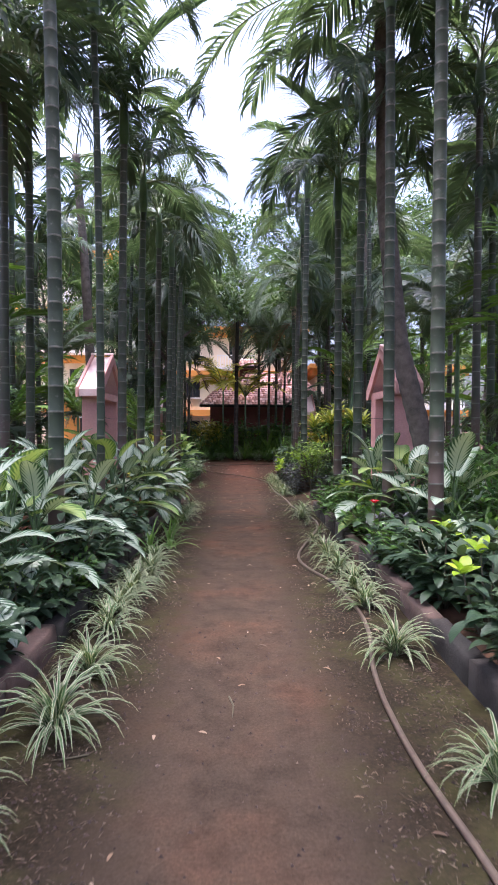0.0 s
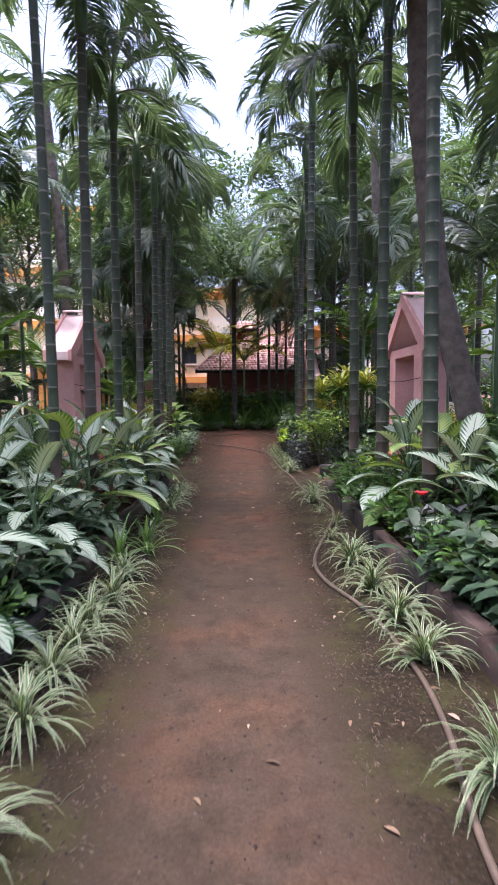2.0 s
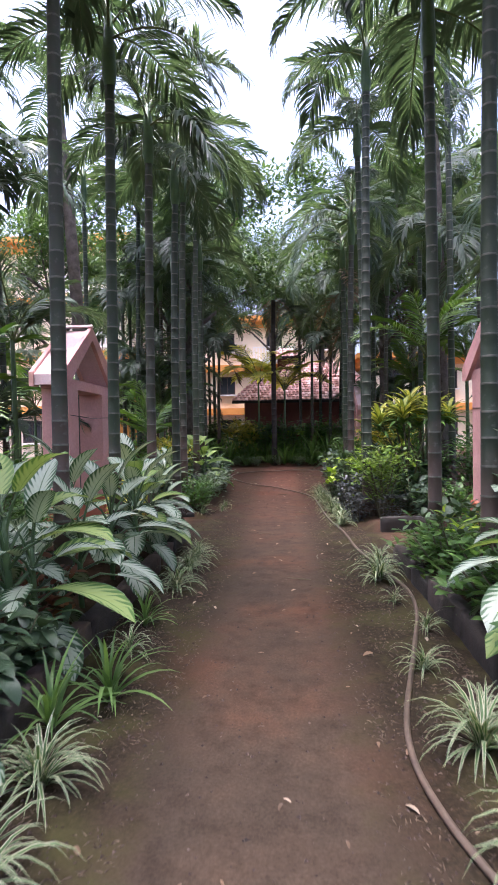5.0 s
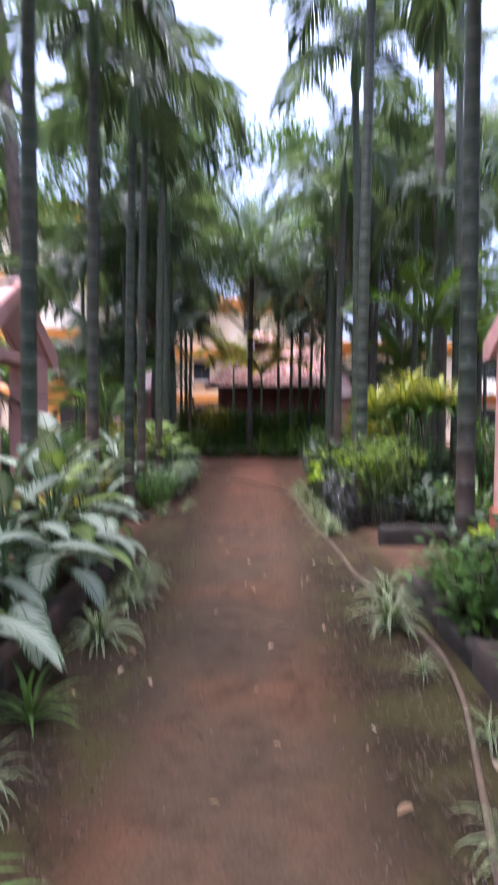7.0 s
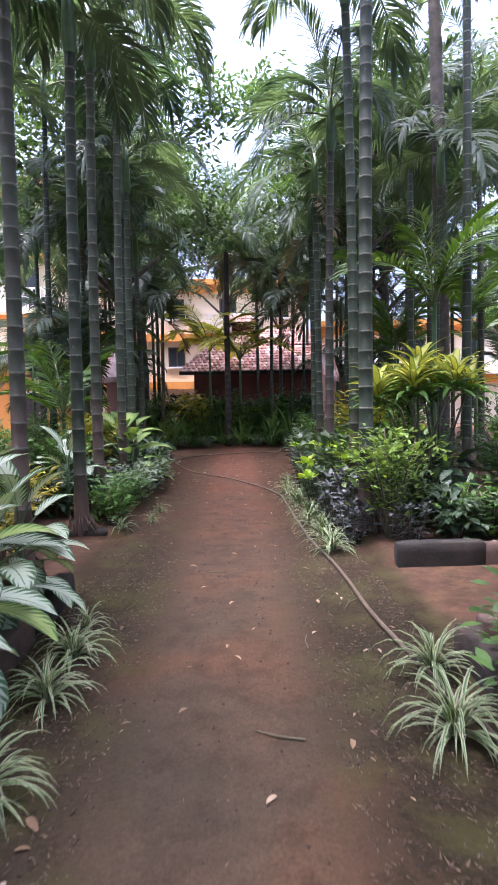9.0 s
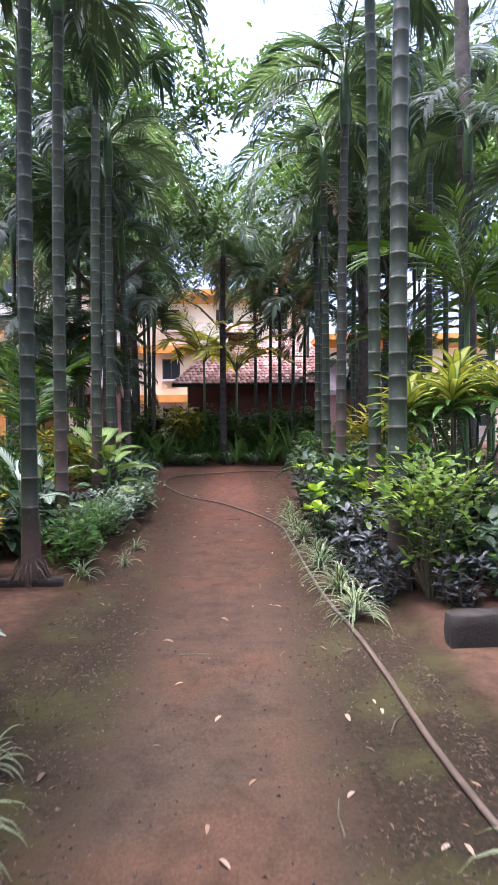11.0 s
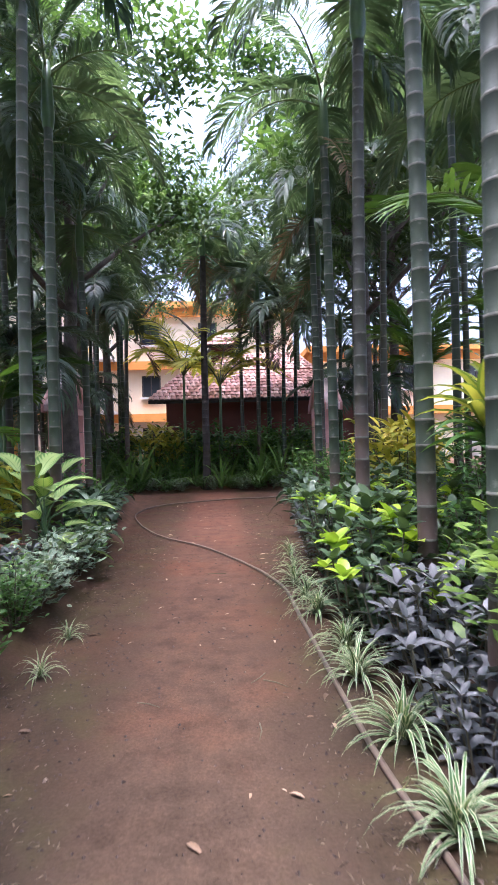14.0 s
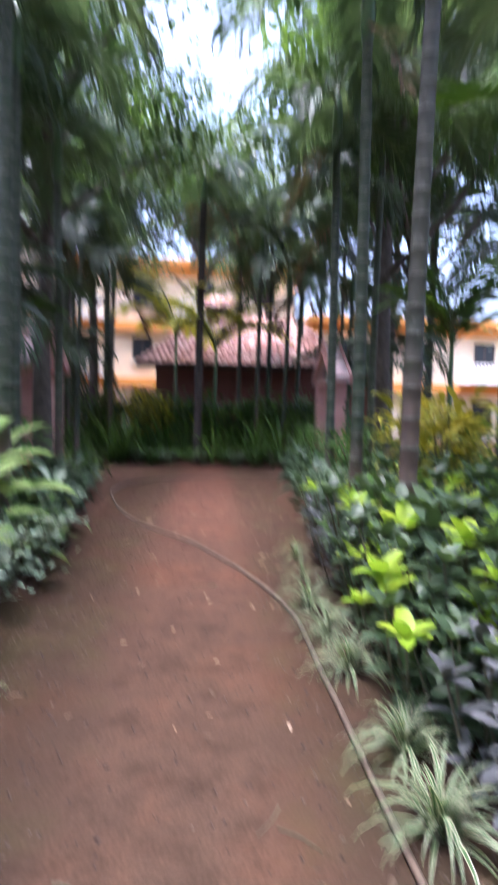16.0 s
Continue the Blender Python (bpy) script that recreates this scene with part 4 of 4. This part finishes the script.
for x, y, s in ((-0.86, 7.08, 0.85), (-0.95, 8.3, 0.6), (-1.05, 6.75, 0.8)):
    tuft(x, y, s, STRAP_BLADES, 26, "tuft of plain dark green grassy leaves", "grass", "grassy tufts", "grass_tuft")

# left bed before the gate
for x, y, s in ((-1.75, 3.7, 1.0), (-1.62, 4.6, 1.0), (-1.95, 5.0, 1.1), (-1.55, 6.1, 0.9), (-1.95, 6.2, 1.1), (-1.55, 7.7, 1.0), (-1.9, 7.9, 1.15), (-1.5, 8.5, 1.05), (-1.9, 9.3, 1.15), (-1.5, 9.3, 1.05), (-1.45, 10.0, 1.0), (-1.75, 10.9, 1.1), (-1.42, 10.7, 0.9), (-1.45, 11.25, 0.85), (-2.2, 10.1, 1.1), (-2.3, 8.3, 1.1), (-2.3, 6.9, 1.05), (-2.4, 5.4, 1.0)):
    dieffenbachia(x, y, s * 1.06, 15)
for x, y, s in ((-1.5, 2.4, 1.0), (-1.45, 3.1, 1.0), (-1.5, 3.9, 1.05), (-1.42, 4.2, 0.9), (-1.45, 5.2, 1.1), (-1.42, 5.7, 1.0), (-1.5, 6.6, 1.1), (-1.42, 7.1, 1.0), (-1.7, 5.75, 1.1), (-1.85, 4.2, 1.1), (-2.0, 3.0, 1.2), (-1.85, 6.9, 1.0)):
    bush("dark", x, y, s)
for x, y in ((-2.1, 4.4), (-2.25, 6.0), (-1.6, 8.0)):
    bush("rust", x, y, 1.1)
for x, y, s in ((-2.7, 4.6, 0.9), (-2.8, 6.4, 0.9), (-2.8, 8.5, 0.9), (-3.0, 10.0, 1.0), (-2.7, 7.4, 0.8), (-3.6, 5.6, 1.0), (-3.8, 8.0, 1.0), (-4.6, 9.6, 1.0)):
    bush("tall", x, y, s)
for x, y, s in ((-2.15, 12.6, 0.75), (-2.3, 13.6, 0.8), (-2.0, 11.4, 0.55)):
    bush("croton", x, y, s)
bush("low", -1.42, 4.75, 0.9)

# right bed before the cross path
for x, y, s in ((2.05, 5.6, 1.1), (1.95, 6.5, 1.0), (1.75, 7.6, 1.15), (2.0, 8.2, 1.1), (2.35, 6.2, 1.0)):
    dieffenbachia(x, y, s * 1.06, 15)
for k, x, y, s in (("lime", 1.8, 3.9, 1.2), ("dark", 1.6, 4.5, 1.2), ("dark", 1.75, 4.9, 1.2), ("dark", 1.62, 5.1, 1.15), ("low", 1.6, 5.5, 1.20), ("dark", 1.62, 5.7, 1.1), ("purple", 1.65, 6.3, 0.90), ("low", 1.62, 6.8, 1.32), ("lime", 1.75, 7.2, 0.9), ("low", 1.62, 7.6, 1.38), ("low", 1.6, 8.2, 1.44), ("green", 1.68, 8.7, 0.80), ("lime", 1.75, 9.0, 1.19), ("low", 1.55, 9.3, 1.32), ("low", 1.6, 9.9, 1.20), ("lime", 1.85, 9.7, 1.19), ("lime", 2.0, 5.0, 1.12), ("dark", 1.65, 3.2, 1.15), ("dark", 2.05, 7.1, 1.26), ("low", 1.95, 9.3, 1.44), ("dark", 1.95, 4.3, 1.26),
                   ("tall", 2.6, 5.4, 0.94), ("tall", 2.95, 6.6, 0.99), ("tall", 3.4, 8.4, 1.04), ("tall", 2.5, 9.3, 0.77), ("tall", 3.9, 6.4, 1.10), ("tall", 4.6, 9.0, 1.21)):
    bush(k, x, y, s)
for x, y, s in ((2.15, 5.15, 1.4), (2.4, 6.8, 1.5), (2.3, 8.9, 1.3), (2.6, 9.8, 1.2)):
    tuft(x, y, s, STRAP_BLADES, 30, "clump of long dark green arching leaves", "foliage plant", "arching leaf clumps", "strap_plant")

# right bed past the cross path
for k, x, y, s in (("open", 1.62, 12.98, 1.1), ("purple", 1.27, 13.15, 0.8), ("green", 2.1, 15.2, 1.2), ("lime", 1.7, 14.1, 1.1), ("purple", 1.35, 14.25, 1.2), ("lime", 1.25, 15.0, 1.3), ("tall croton", 2.3, 14.35, 1.06), ("tall croton", 2.75, 14.9, 1.0), ("dark", 2.5, 14.4, 1.8), ("dark", 2.15, 13.5, 1.3), ("purple", 1.32, 13.55, 1.0), ("purple", 1.42, 14.0, 1.01), ("lime", 1.33, 14.62, 1.1), ("lime", 1.45, 15.1, 1.44), ("lime", 1.5, 15.6, 1.60), ("lime", 1.28, 15.4, 1.0), ("lime", 1.85, 15.9, 1.68), ("lime", 1.3, 16.2, 1.1), ("lime", 1.42, 16.8, 1.52), ("purple", 1.3, 17.1, 1.07), ("purple", 1.35, 17.8, 1.07), ("lime", 1.42, 18.3, 1.28), ("low", 1.75, 17.2, 1.76), ("low", 1.9, 18.0, 1.76), ("dark", 1.6, 19.2, 1.44), ("dark", 1.7, 20.2, 1.44), ("pale", 1.85, 19.5, 1.44), ("tall", 2.1, 19.7, 0.98), ("tall", 2.2, 21.0, 1.03), ("tall", 2.0, 22.2, 0.92), ("dark", 1.75, 21.4, 1.44), ("dark", 1.85, 22.6, 1.44), ("dark", 1.9, 23.6, 1.44), ("croton", 2.7, 18.6, 1.56), ("croton", 3.1, 19.4, 1.56), ("tall", 2.9, 16.8, 1.15), ("tall", 3.4, 14.0, 1.09), ("purple", 1.75, 12.75, 0.71), ("dark", 2.25, 12.8, 0.96), ("low", 2.6, 12.9, 1.35), ("tall", 3.5, 20.6, 1.15), ("tall", 4.4, 16.5, 1.15), ("tall", 4.6, 12.6, 1.15), ("lime", 2.15, 16.6, 1.76), ("lime", 2.2, 17.4, 1.76)):
    bush(k, x, y, s)
for x, y, s in ((2.5, 13.4, 1.4), (2.95, 13.2, 1.4), (2.3, 18.0, 1.5)):
    tuft(x, y, s, STRIPED_BLADES, 22, "striped dracaena clump with long pale-edged leaves", "foliage plant", "dracaenas", "dracaena")

# left bed past the gate
for k, x, y, s in (("low", -1.45, 14.2, 1.10), ("green", -1.55, 14.6, 0.75), ("green", -1.4, 15.1, 0.70), ("pale", -1.4, 15.6, 1.00), ("pale", -1.45, 16.2, 1.10), ("pale", -1.4, 16.9, 1.10), ("low", -1.5, 17.5, 1.21), ("dark", -1.6, 18.0, 1.32), ("dark", -1.75, 18.9, 1.44), ("dark", -1.8, 19.8, 1.44), ("dark", -1.95, 20.8, 1.44), ("low", -2.1, 21.8, 1.43), ("low", -2.2, 22.8, 1.43), ("croton", -2.5, 17.6, 1.20), ("croton", -2.8, 18.6, 1.20), ("rust", -2.2, 16.5, 1.30), ("dark", -2.2, 15.6, 1.44), ("dark", -2.3, 14.6, 1.44), ("tall", -2.6, 16.0, 0.84), ("tall", -2.7, 20.5, 0.96), ("tall", -3.2, 21.6, 1.08), ("tall", -3.8, 19.0, 1.08), ("tall", -3.3, 15.6, 0.96), ("purple", -1.75, 15.9, 0.90)):
    bush(k, x, y, s)
for x, y, s in ((-2.05, 14.5, 1.1), (-2.1, 15.3, 1.0), (-1.55, 18.6, 0.7)):
    dieffenbachia(x, y, s, 11)
for x, y, s in ((-1.9, 17.1, 1.35), (-1.65, 16.75, 1.15), (-2.0, 17.9, 1.25), (-1.66, 7.55, 1.4), (-1.9, 4.75, 1.25), (-1.55, 10.35, 1.05), (2.05, 7.5, 1.3)):
    leafy_cane(x, y, s, LIME_LEAVES, 13, "dumb cane with broad lime green leaves", "foliage plant", "lime dumb canes", "dumb_cane")

# the planting that closes the path
for i in range(34):
    x, y = -3.6 + 0.24 * i + rnd.uniform(-0.1, 0.1), 26.95 + rnd.uniform(-0.15, 0.75)
    if abs(x + 0.22) > 0.3:
        if i % 3 == 0:
            bush("tall" if rnd.random() < 0.5 else "green", x, y + 0.5, 1.4)
        else:
            tuft(x, y, rnd.uniform(1.7, 2.9), STRAP_BLADES, 26, "clump of long green leaves at the end of the path", "foliage plant", "leaf clumps closing the path", "strap_plant")
for i in range(16):
    bush("low" if i % 2 else "pale", -3.4 + 0.42 * i + rnd.uniform(-0.1, 0.1), 26.8 + rnd.uniform(-0.1, 0.1), 0.8)
for i in range(14):
    bush(("tall", "green", "lime")[i % 3], -3.2 + 0.5 * i + rnd.uniform(-0.15, 0.15), 28.3 + rnd.uniform(-0.3, 0.4), (1.45, 2.3, 2.6)[i % 3])
for x, y in ((-1.75, 27.9), (-1.3, 28.2)):
    bush("croton", x, y, 1.75)
for x, y, s in ((0.9, 28.0, 1.3), (1.5, 28.6, 1.2), (2.4, 27.7, 1.1), (-3.0, 28.2, 1.1)):
    bush("tall", x, y, s)


# undergrowth between the palm trunks
for side in (-1, 1):
    for i in range(85):
        x, y = side * (2.6 + 4.6 * rnd.random() ** 1.3), 4.5 + 22 * rnd.random()
        if not taken(x * 1.03 + 0.1 * side, y) and y > 2.2 * abs(x) - 3.5:
            k = rnd.choice(("tall", "tall", "green", "pale", "dark", "low", "croton" if i % 3 == 0 else "green"))
            bush(k, x, y, rnd.uniform(0.75, 1.05) * (1.3 if k in ("low", "dark", "pale") else 0.95))


# the red flower
def flower(x, y, z):
    root = thing("hibiscus", turned(x, y, soil_height(x, y), 0.6), "hibiscus plant with one red flower above dark leaves", "flower")
    put("stem", Mesh().tube([(0, 0, -0.08), (0.02, 0, z * 0.6), (0, -0.02, z)], [0.009, 0.007, 0.005], 5).data("stem", [STEM]), root)
    for i in range(6):
        put("leaf", DARK_BIG[1 + i % 3], root, turned(0, 0, 0.12 + 0.07 * i, i * 2.4, 0.7))
    for i in range(5):
        me = Mesh().leaf((0, 0, 0), 0, 0.7, 0.065, 0.055, 0.7, 4, 0.2, "oval", 0, 0.1, 3)
        put("petal", me.data("petal", [PETAL]), root, turned(0, -0.02, z, i * 1.257))


flower(1.36, 5.95, 0.72)


# ---- hose ----
def hose():
    pts = [(0.84, -1.0), (0.84, 0.6), (0.83, 1.8), (0.77, 2.6), (0.8, 3.4), (0.92, 4.1), (0.95, 4.75), (0.88, 5.45), (0.7, 6.1), (0.68, 6.75), (0.93, 7.75), (1.14, 8.6), (1.2, 9.3), (1.08, 10.15), (0.98, 11.0), (0.94, 12.2), (0.83, 13.3), (0.77, 15.2), (0.72, 16.4), (0.44, 17.35), (-0.06, 18.5), (-0.76, 19.55), (-1.26, 20.9), (-1.53, 22.35), (-1.28, 23.55), (-0.55, 24.15), (0.5, 24.6), (2.0, 24.9)]
    line = []
    for i in range(len(pts) - 1):
        p0, p1, p2, p3 = (Vector((*pts[max(0, min(len(pts) - 1, i + k))], 0)) for k in (-1, 0, 1, 2))
        for j in range(10):
            t = j / 10
            p = 0.5 * (2 * p1 + (p2 - p0) * t + (2 * p0 - 5 * p1 + 4 * p2 - p3) * t * t + (3 * p1 - p0 - 3 * p2 + p3) * t ** 3)
            line.append((p.x, p.y, soil_height(p.x, p.y) + 0.014))
    root = thing("garden_hose", pose(0, 0, 0), "dusty brown garden hose snaking along the soil path", "hose")
    put("tube", Mesh().tube(line, [0.0155] * len(line), 8).data("tube", [HOSE]), root)
    k = min(range(len(line)), key=lambda i: abs(line[i][1] - 5.5))
    a, b = Vector(line[k]), Vector(line[k + 1])
    d = (b - a).normalized()
    put("joint", Mesh().tube([a - d * 0.035, a - d * 0.03, a + d * 0.03, a + d * 0.035], [0.017, 0.023, 0.023, 0.017], 8).data("joint", [DARK]), root, None, "dark hose clip")


hose()


# ---- fallen leaves and crumbs ----
def litter():
    shapes = []
    for i in range(5):
        r = random.Random(400 + i)
        shapes.append(Mesh().leaf((-0.035, 0, 0.012), 0, 0.25, 0.065 + 0.012 * i, 0.022 + 0.004 * i, 0.7, 4, 0.4, "oval", 0, r.uniform(-0.3, 0.3), 3).data("fallen_leaf", [LITTER]))
    for i in range(290):
        x = rnd.uniform(-1.0, 1.1) if i % 3 else rnd.choice((-1, 1)) * rnd.uniform(0.6, 1.1)
        y = 1.6 + 23.0 * rnd.random() ** 0.9
        ob = put("fallen_leaf", shapes[i % 5], None, turned(x, y, soil_height(x, y) - 0.004, rnd.uniform(0, 6.28), rnd.uniform(0.3, 0.8)))
        tagged(ob, "dry fallen leaf lying on the soil path", "leaf", "fallen leaves on the path")
    twig = Mesh().tube([(-0.08, 0, 0.006), (0.0, 0.008, 0.008), (0.09, -0.006, 0.005)], [0.004, 0.0035, 0.002], 5).data("twig", [STEM])
    for i in range(36):
        x, y = rnd.uniform(-1.0, 1.1), rnd.uniform(1.6, 24)
        ob = put("twig", twig, None, turned(x, y, soil_height(x, y), rnd.uniform(0, 6.28), rnd.uniform(0.5, 1.4)))
        tagged(ob, "thin dry twig lying on the soil path", "twig", "twigs on the path")
    me = Mesh()
    r = random.Random(9)
    for i in range(21000):
        x = r.choice((-1, 1)) * r.uniform(0.5, 1.25) if i % 3 else r.uniform(-1.2, 1.25)
        y = 1.4 + 22 * r.random() ** 1.2
        s = 0.003 + 0.011 * r.random() ** 2.5
        z = soil_height(x, y)
        a = r.uniform(0, 6.28)
        o = len(me.v)
        for k in range(3):
            me.v.append((x + s * math.cos(a + 2.09 * k) * r.uniform(0.6, 1.6), y + s * math.sin(a + 2.09 * k) * r.uniform(0.6, 1.6), z - 0.002))
        me.v.append((x, y, z + s * 0.8))
        for f in ((0, 1, 3), (1, 2, 3), (2, 0, 3)):
            me.face([o + q for q in f])
    tagged(put("soil_crumbs", me.data("soil_crumbs", [CHIP], False)), "crumbs of soil and bark scattered on the path", "debris", kind="stuff")

    straw = Mesh()
    r = random.Random(19)
    for i in range(15000):
        x = r.choice((-1, 1)) * (1.22 - 0.75 * r.random() ** 1.5)
        y = 1.4 + (11.5 if i % 4 else 22) * r.random()
        if noise.noise((x * 2.2, y * 2.2, 11)) < -0.12:
            continue
        a, ln, w = r.uniform(0, 6.28), r.uniform(0.01, 0.042), r.uniform(0.0015, 0.0055)
        z = soil_height(x, y)
        c, q = math.cos(a), math.sin(a)
        o = len(straw.v)
        straw.v += [(x - c * ln / 2 - q * w, y - q * ln / 2 + c * w, z + 0.001), (x - c * ln / 2 + q * w, y - q * ln / 2 - c * w, z + 0.002), (x + c * ln / 2, y + q * ln / 2, z + r.uniform(0.002, 0.012)), (x, y, z + 0.009)]
        straw.face((o, o + 1, o + 3))
        straw.face((o + 1, o + 2, o + 3))
        straw.face((o, o + 3, o + 2))
    tagged(put("straw_litter", straw.data("straw_litter", [STRAW], False)), "scattered bits of straw and dry leaf on the verges", "debris", kind="stuff")


litter()


# ---- kerbs of the beds ----
def stone_mesh(seed, length, width, height):
    r = random.Random(seed)
    me = Mesh()
    rows = ((-0.06, 0.0), (height * 0.55, 0.0), (height - 0.012, 0.003), (height, 0.014))
    n = 6
    for z, inset in rows:
        for i in range(n + 1):
            y = -length / 2 + length * i / n
            k = inset if 0 < i < n else inset + 0.006
            me.v.append((-width / 2 + k + r.uniform(-0.006, 0.006), max(-length / 2 + inset, min(length / 2 - inset, y)), z + r.uniform(-0.006, 0.006)))
        for i in range(n, -1, -1):
            y = -length / 2 + length * i / n
            me.v.append((width / 2 - inset + r.uniform(-0.006, 0.006), max(-length / 2 + inset, min(length / 2 - inset, y)), z + r.uniform(-0.006, 0.006)))
    w = 2 * (n + 1)
    for k in range(len(rows) - 1):
        for i in range(w):
            j = (i + 1) % w
            me.face((k * w + j, k * w + i, (k + 1) * w + i, (k + 1) * w + j))
    t = (len(rows) - 1) * w
    for i in range(n):
        me.face((t + i, t + w - 1 - i, t + w - 2 - i, t + i + 1))
    return me.data("kerb_stone", [KERB])


STONES = [stone_mesh(500 + i, 0.66 + 0.06 * i, 0.13, 0.17 + 0.012 * i) for i in range(4)]


def kerb(name, x0, y0, x1, y1, label, scale=1.0):
    root = thing(name, pose(0, 0, 0), label, "kerb", kind="structure")
    length = math.hypot(x1 - x0, y1 - y0)
    a = math.atan2(y1 - y0, x1 - x0) - math.pi / 2
    d, i = 0.0, 0
    while d < length - 0.2:
        k = rnd.randrange(4)
        s = 0.66 + 0.06 * k
        t = (d + s / 2) / length
        x, y = x0 + (x1 - x0) * t, y0 + (y1 - y0) * t
        put("kerb_stone", STONES[k], root, Matrix.Translation((x, y, rnd.uniform(-0.02, 0.01))) @ Matrix.Rotation(a + rnd.uniform(-0.02, 0.02), 4, "Z") @ Matrix.Diagonal((1, 1, scale, 1)))
        d += s + 0.008


kerb("kerb_left", -1.265, 0.0, -1.265, 11.5, "mossy weathered kerb blocks along the bed", 0.95)
kerb("kerb_left_end", -1.35, 11.62, -2.6, 11.62, "weathered kerb blocks at the end of the bed", 0.9)
kerb("kerb_right", 1.365, 0.0, 1.365, 10.35, "weathered kerb blocks along the bed", 0.95)
kerb("kerb_right_end", 1.45, 10.42, 2.6, 10.42, "weathered kerb blocks at the end of the bed", 1.1)
kerb("kerb_far_right", 1.47, 12.26, 2.9, 12.26, "worn kerb blocks across the start of the bed", 1.05)
kerb("kerb_far_left", -1.4, 13.72, -2.7, 13.72, "low sunken kerb blocks at the start of the bed", 0.6)
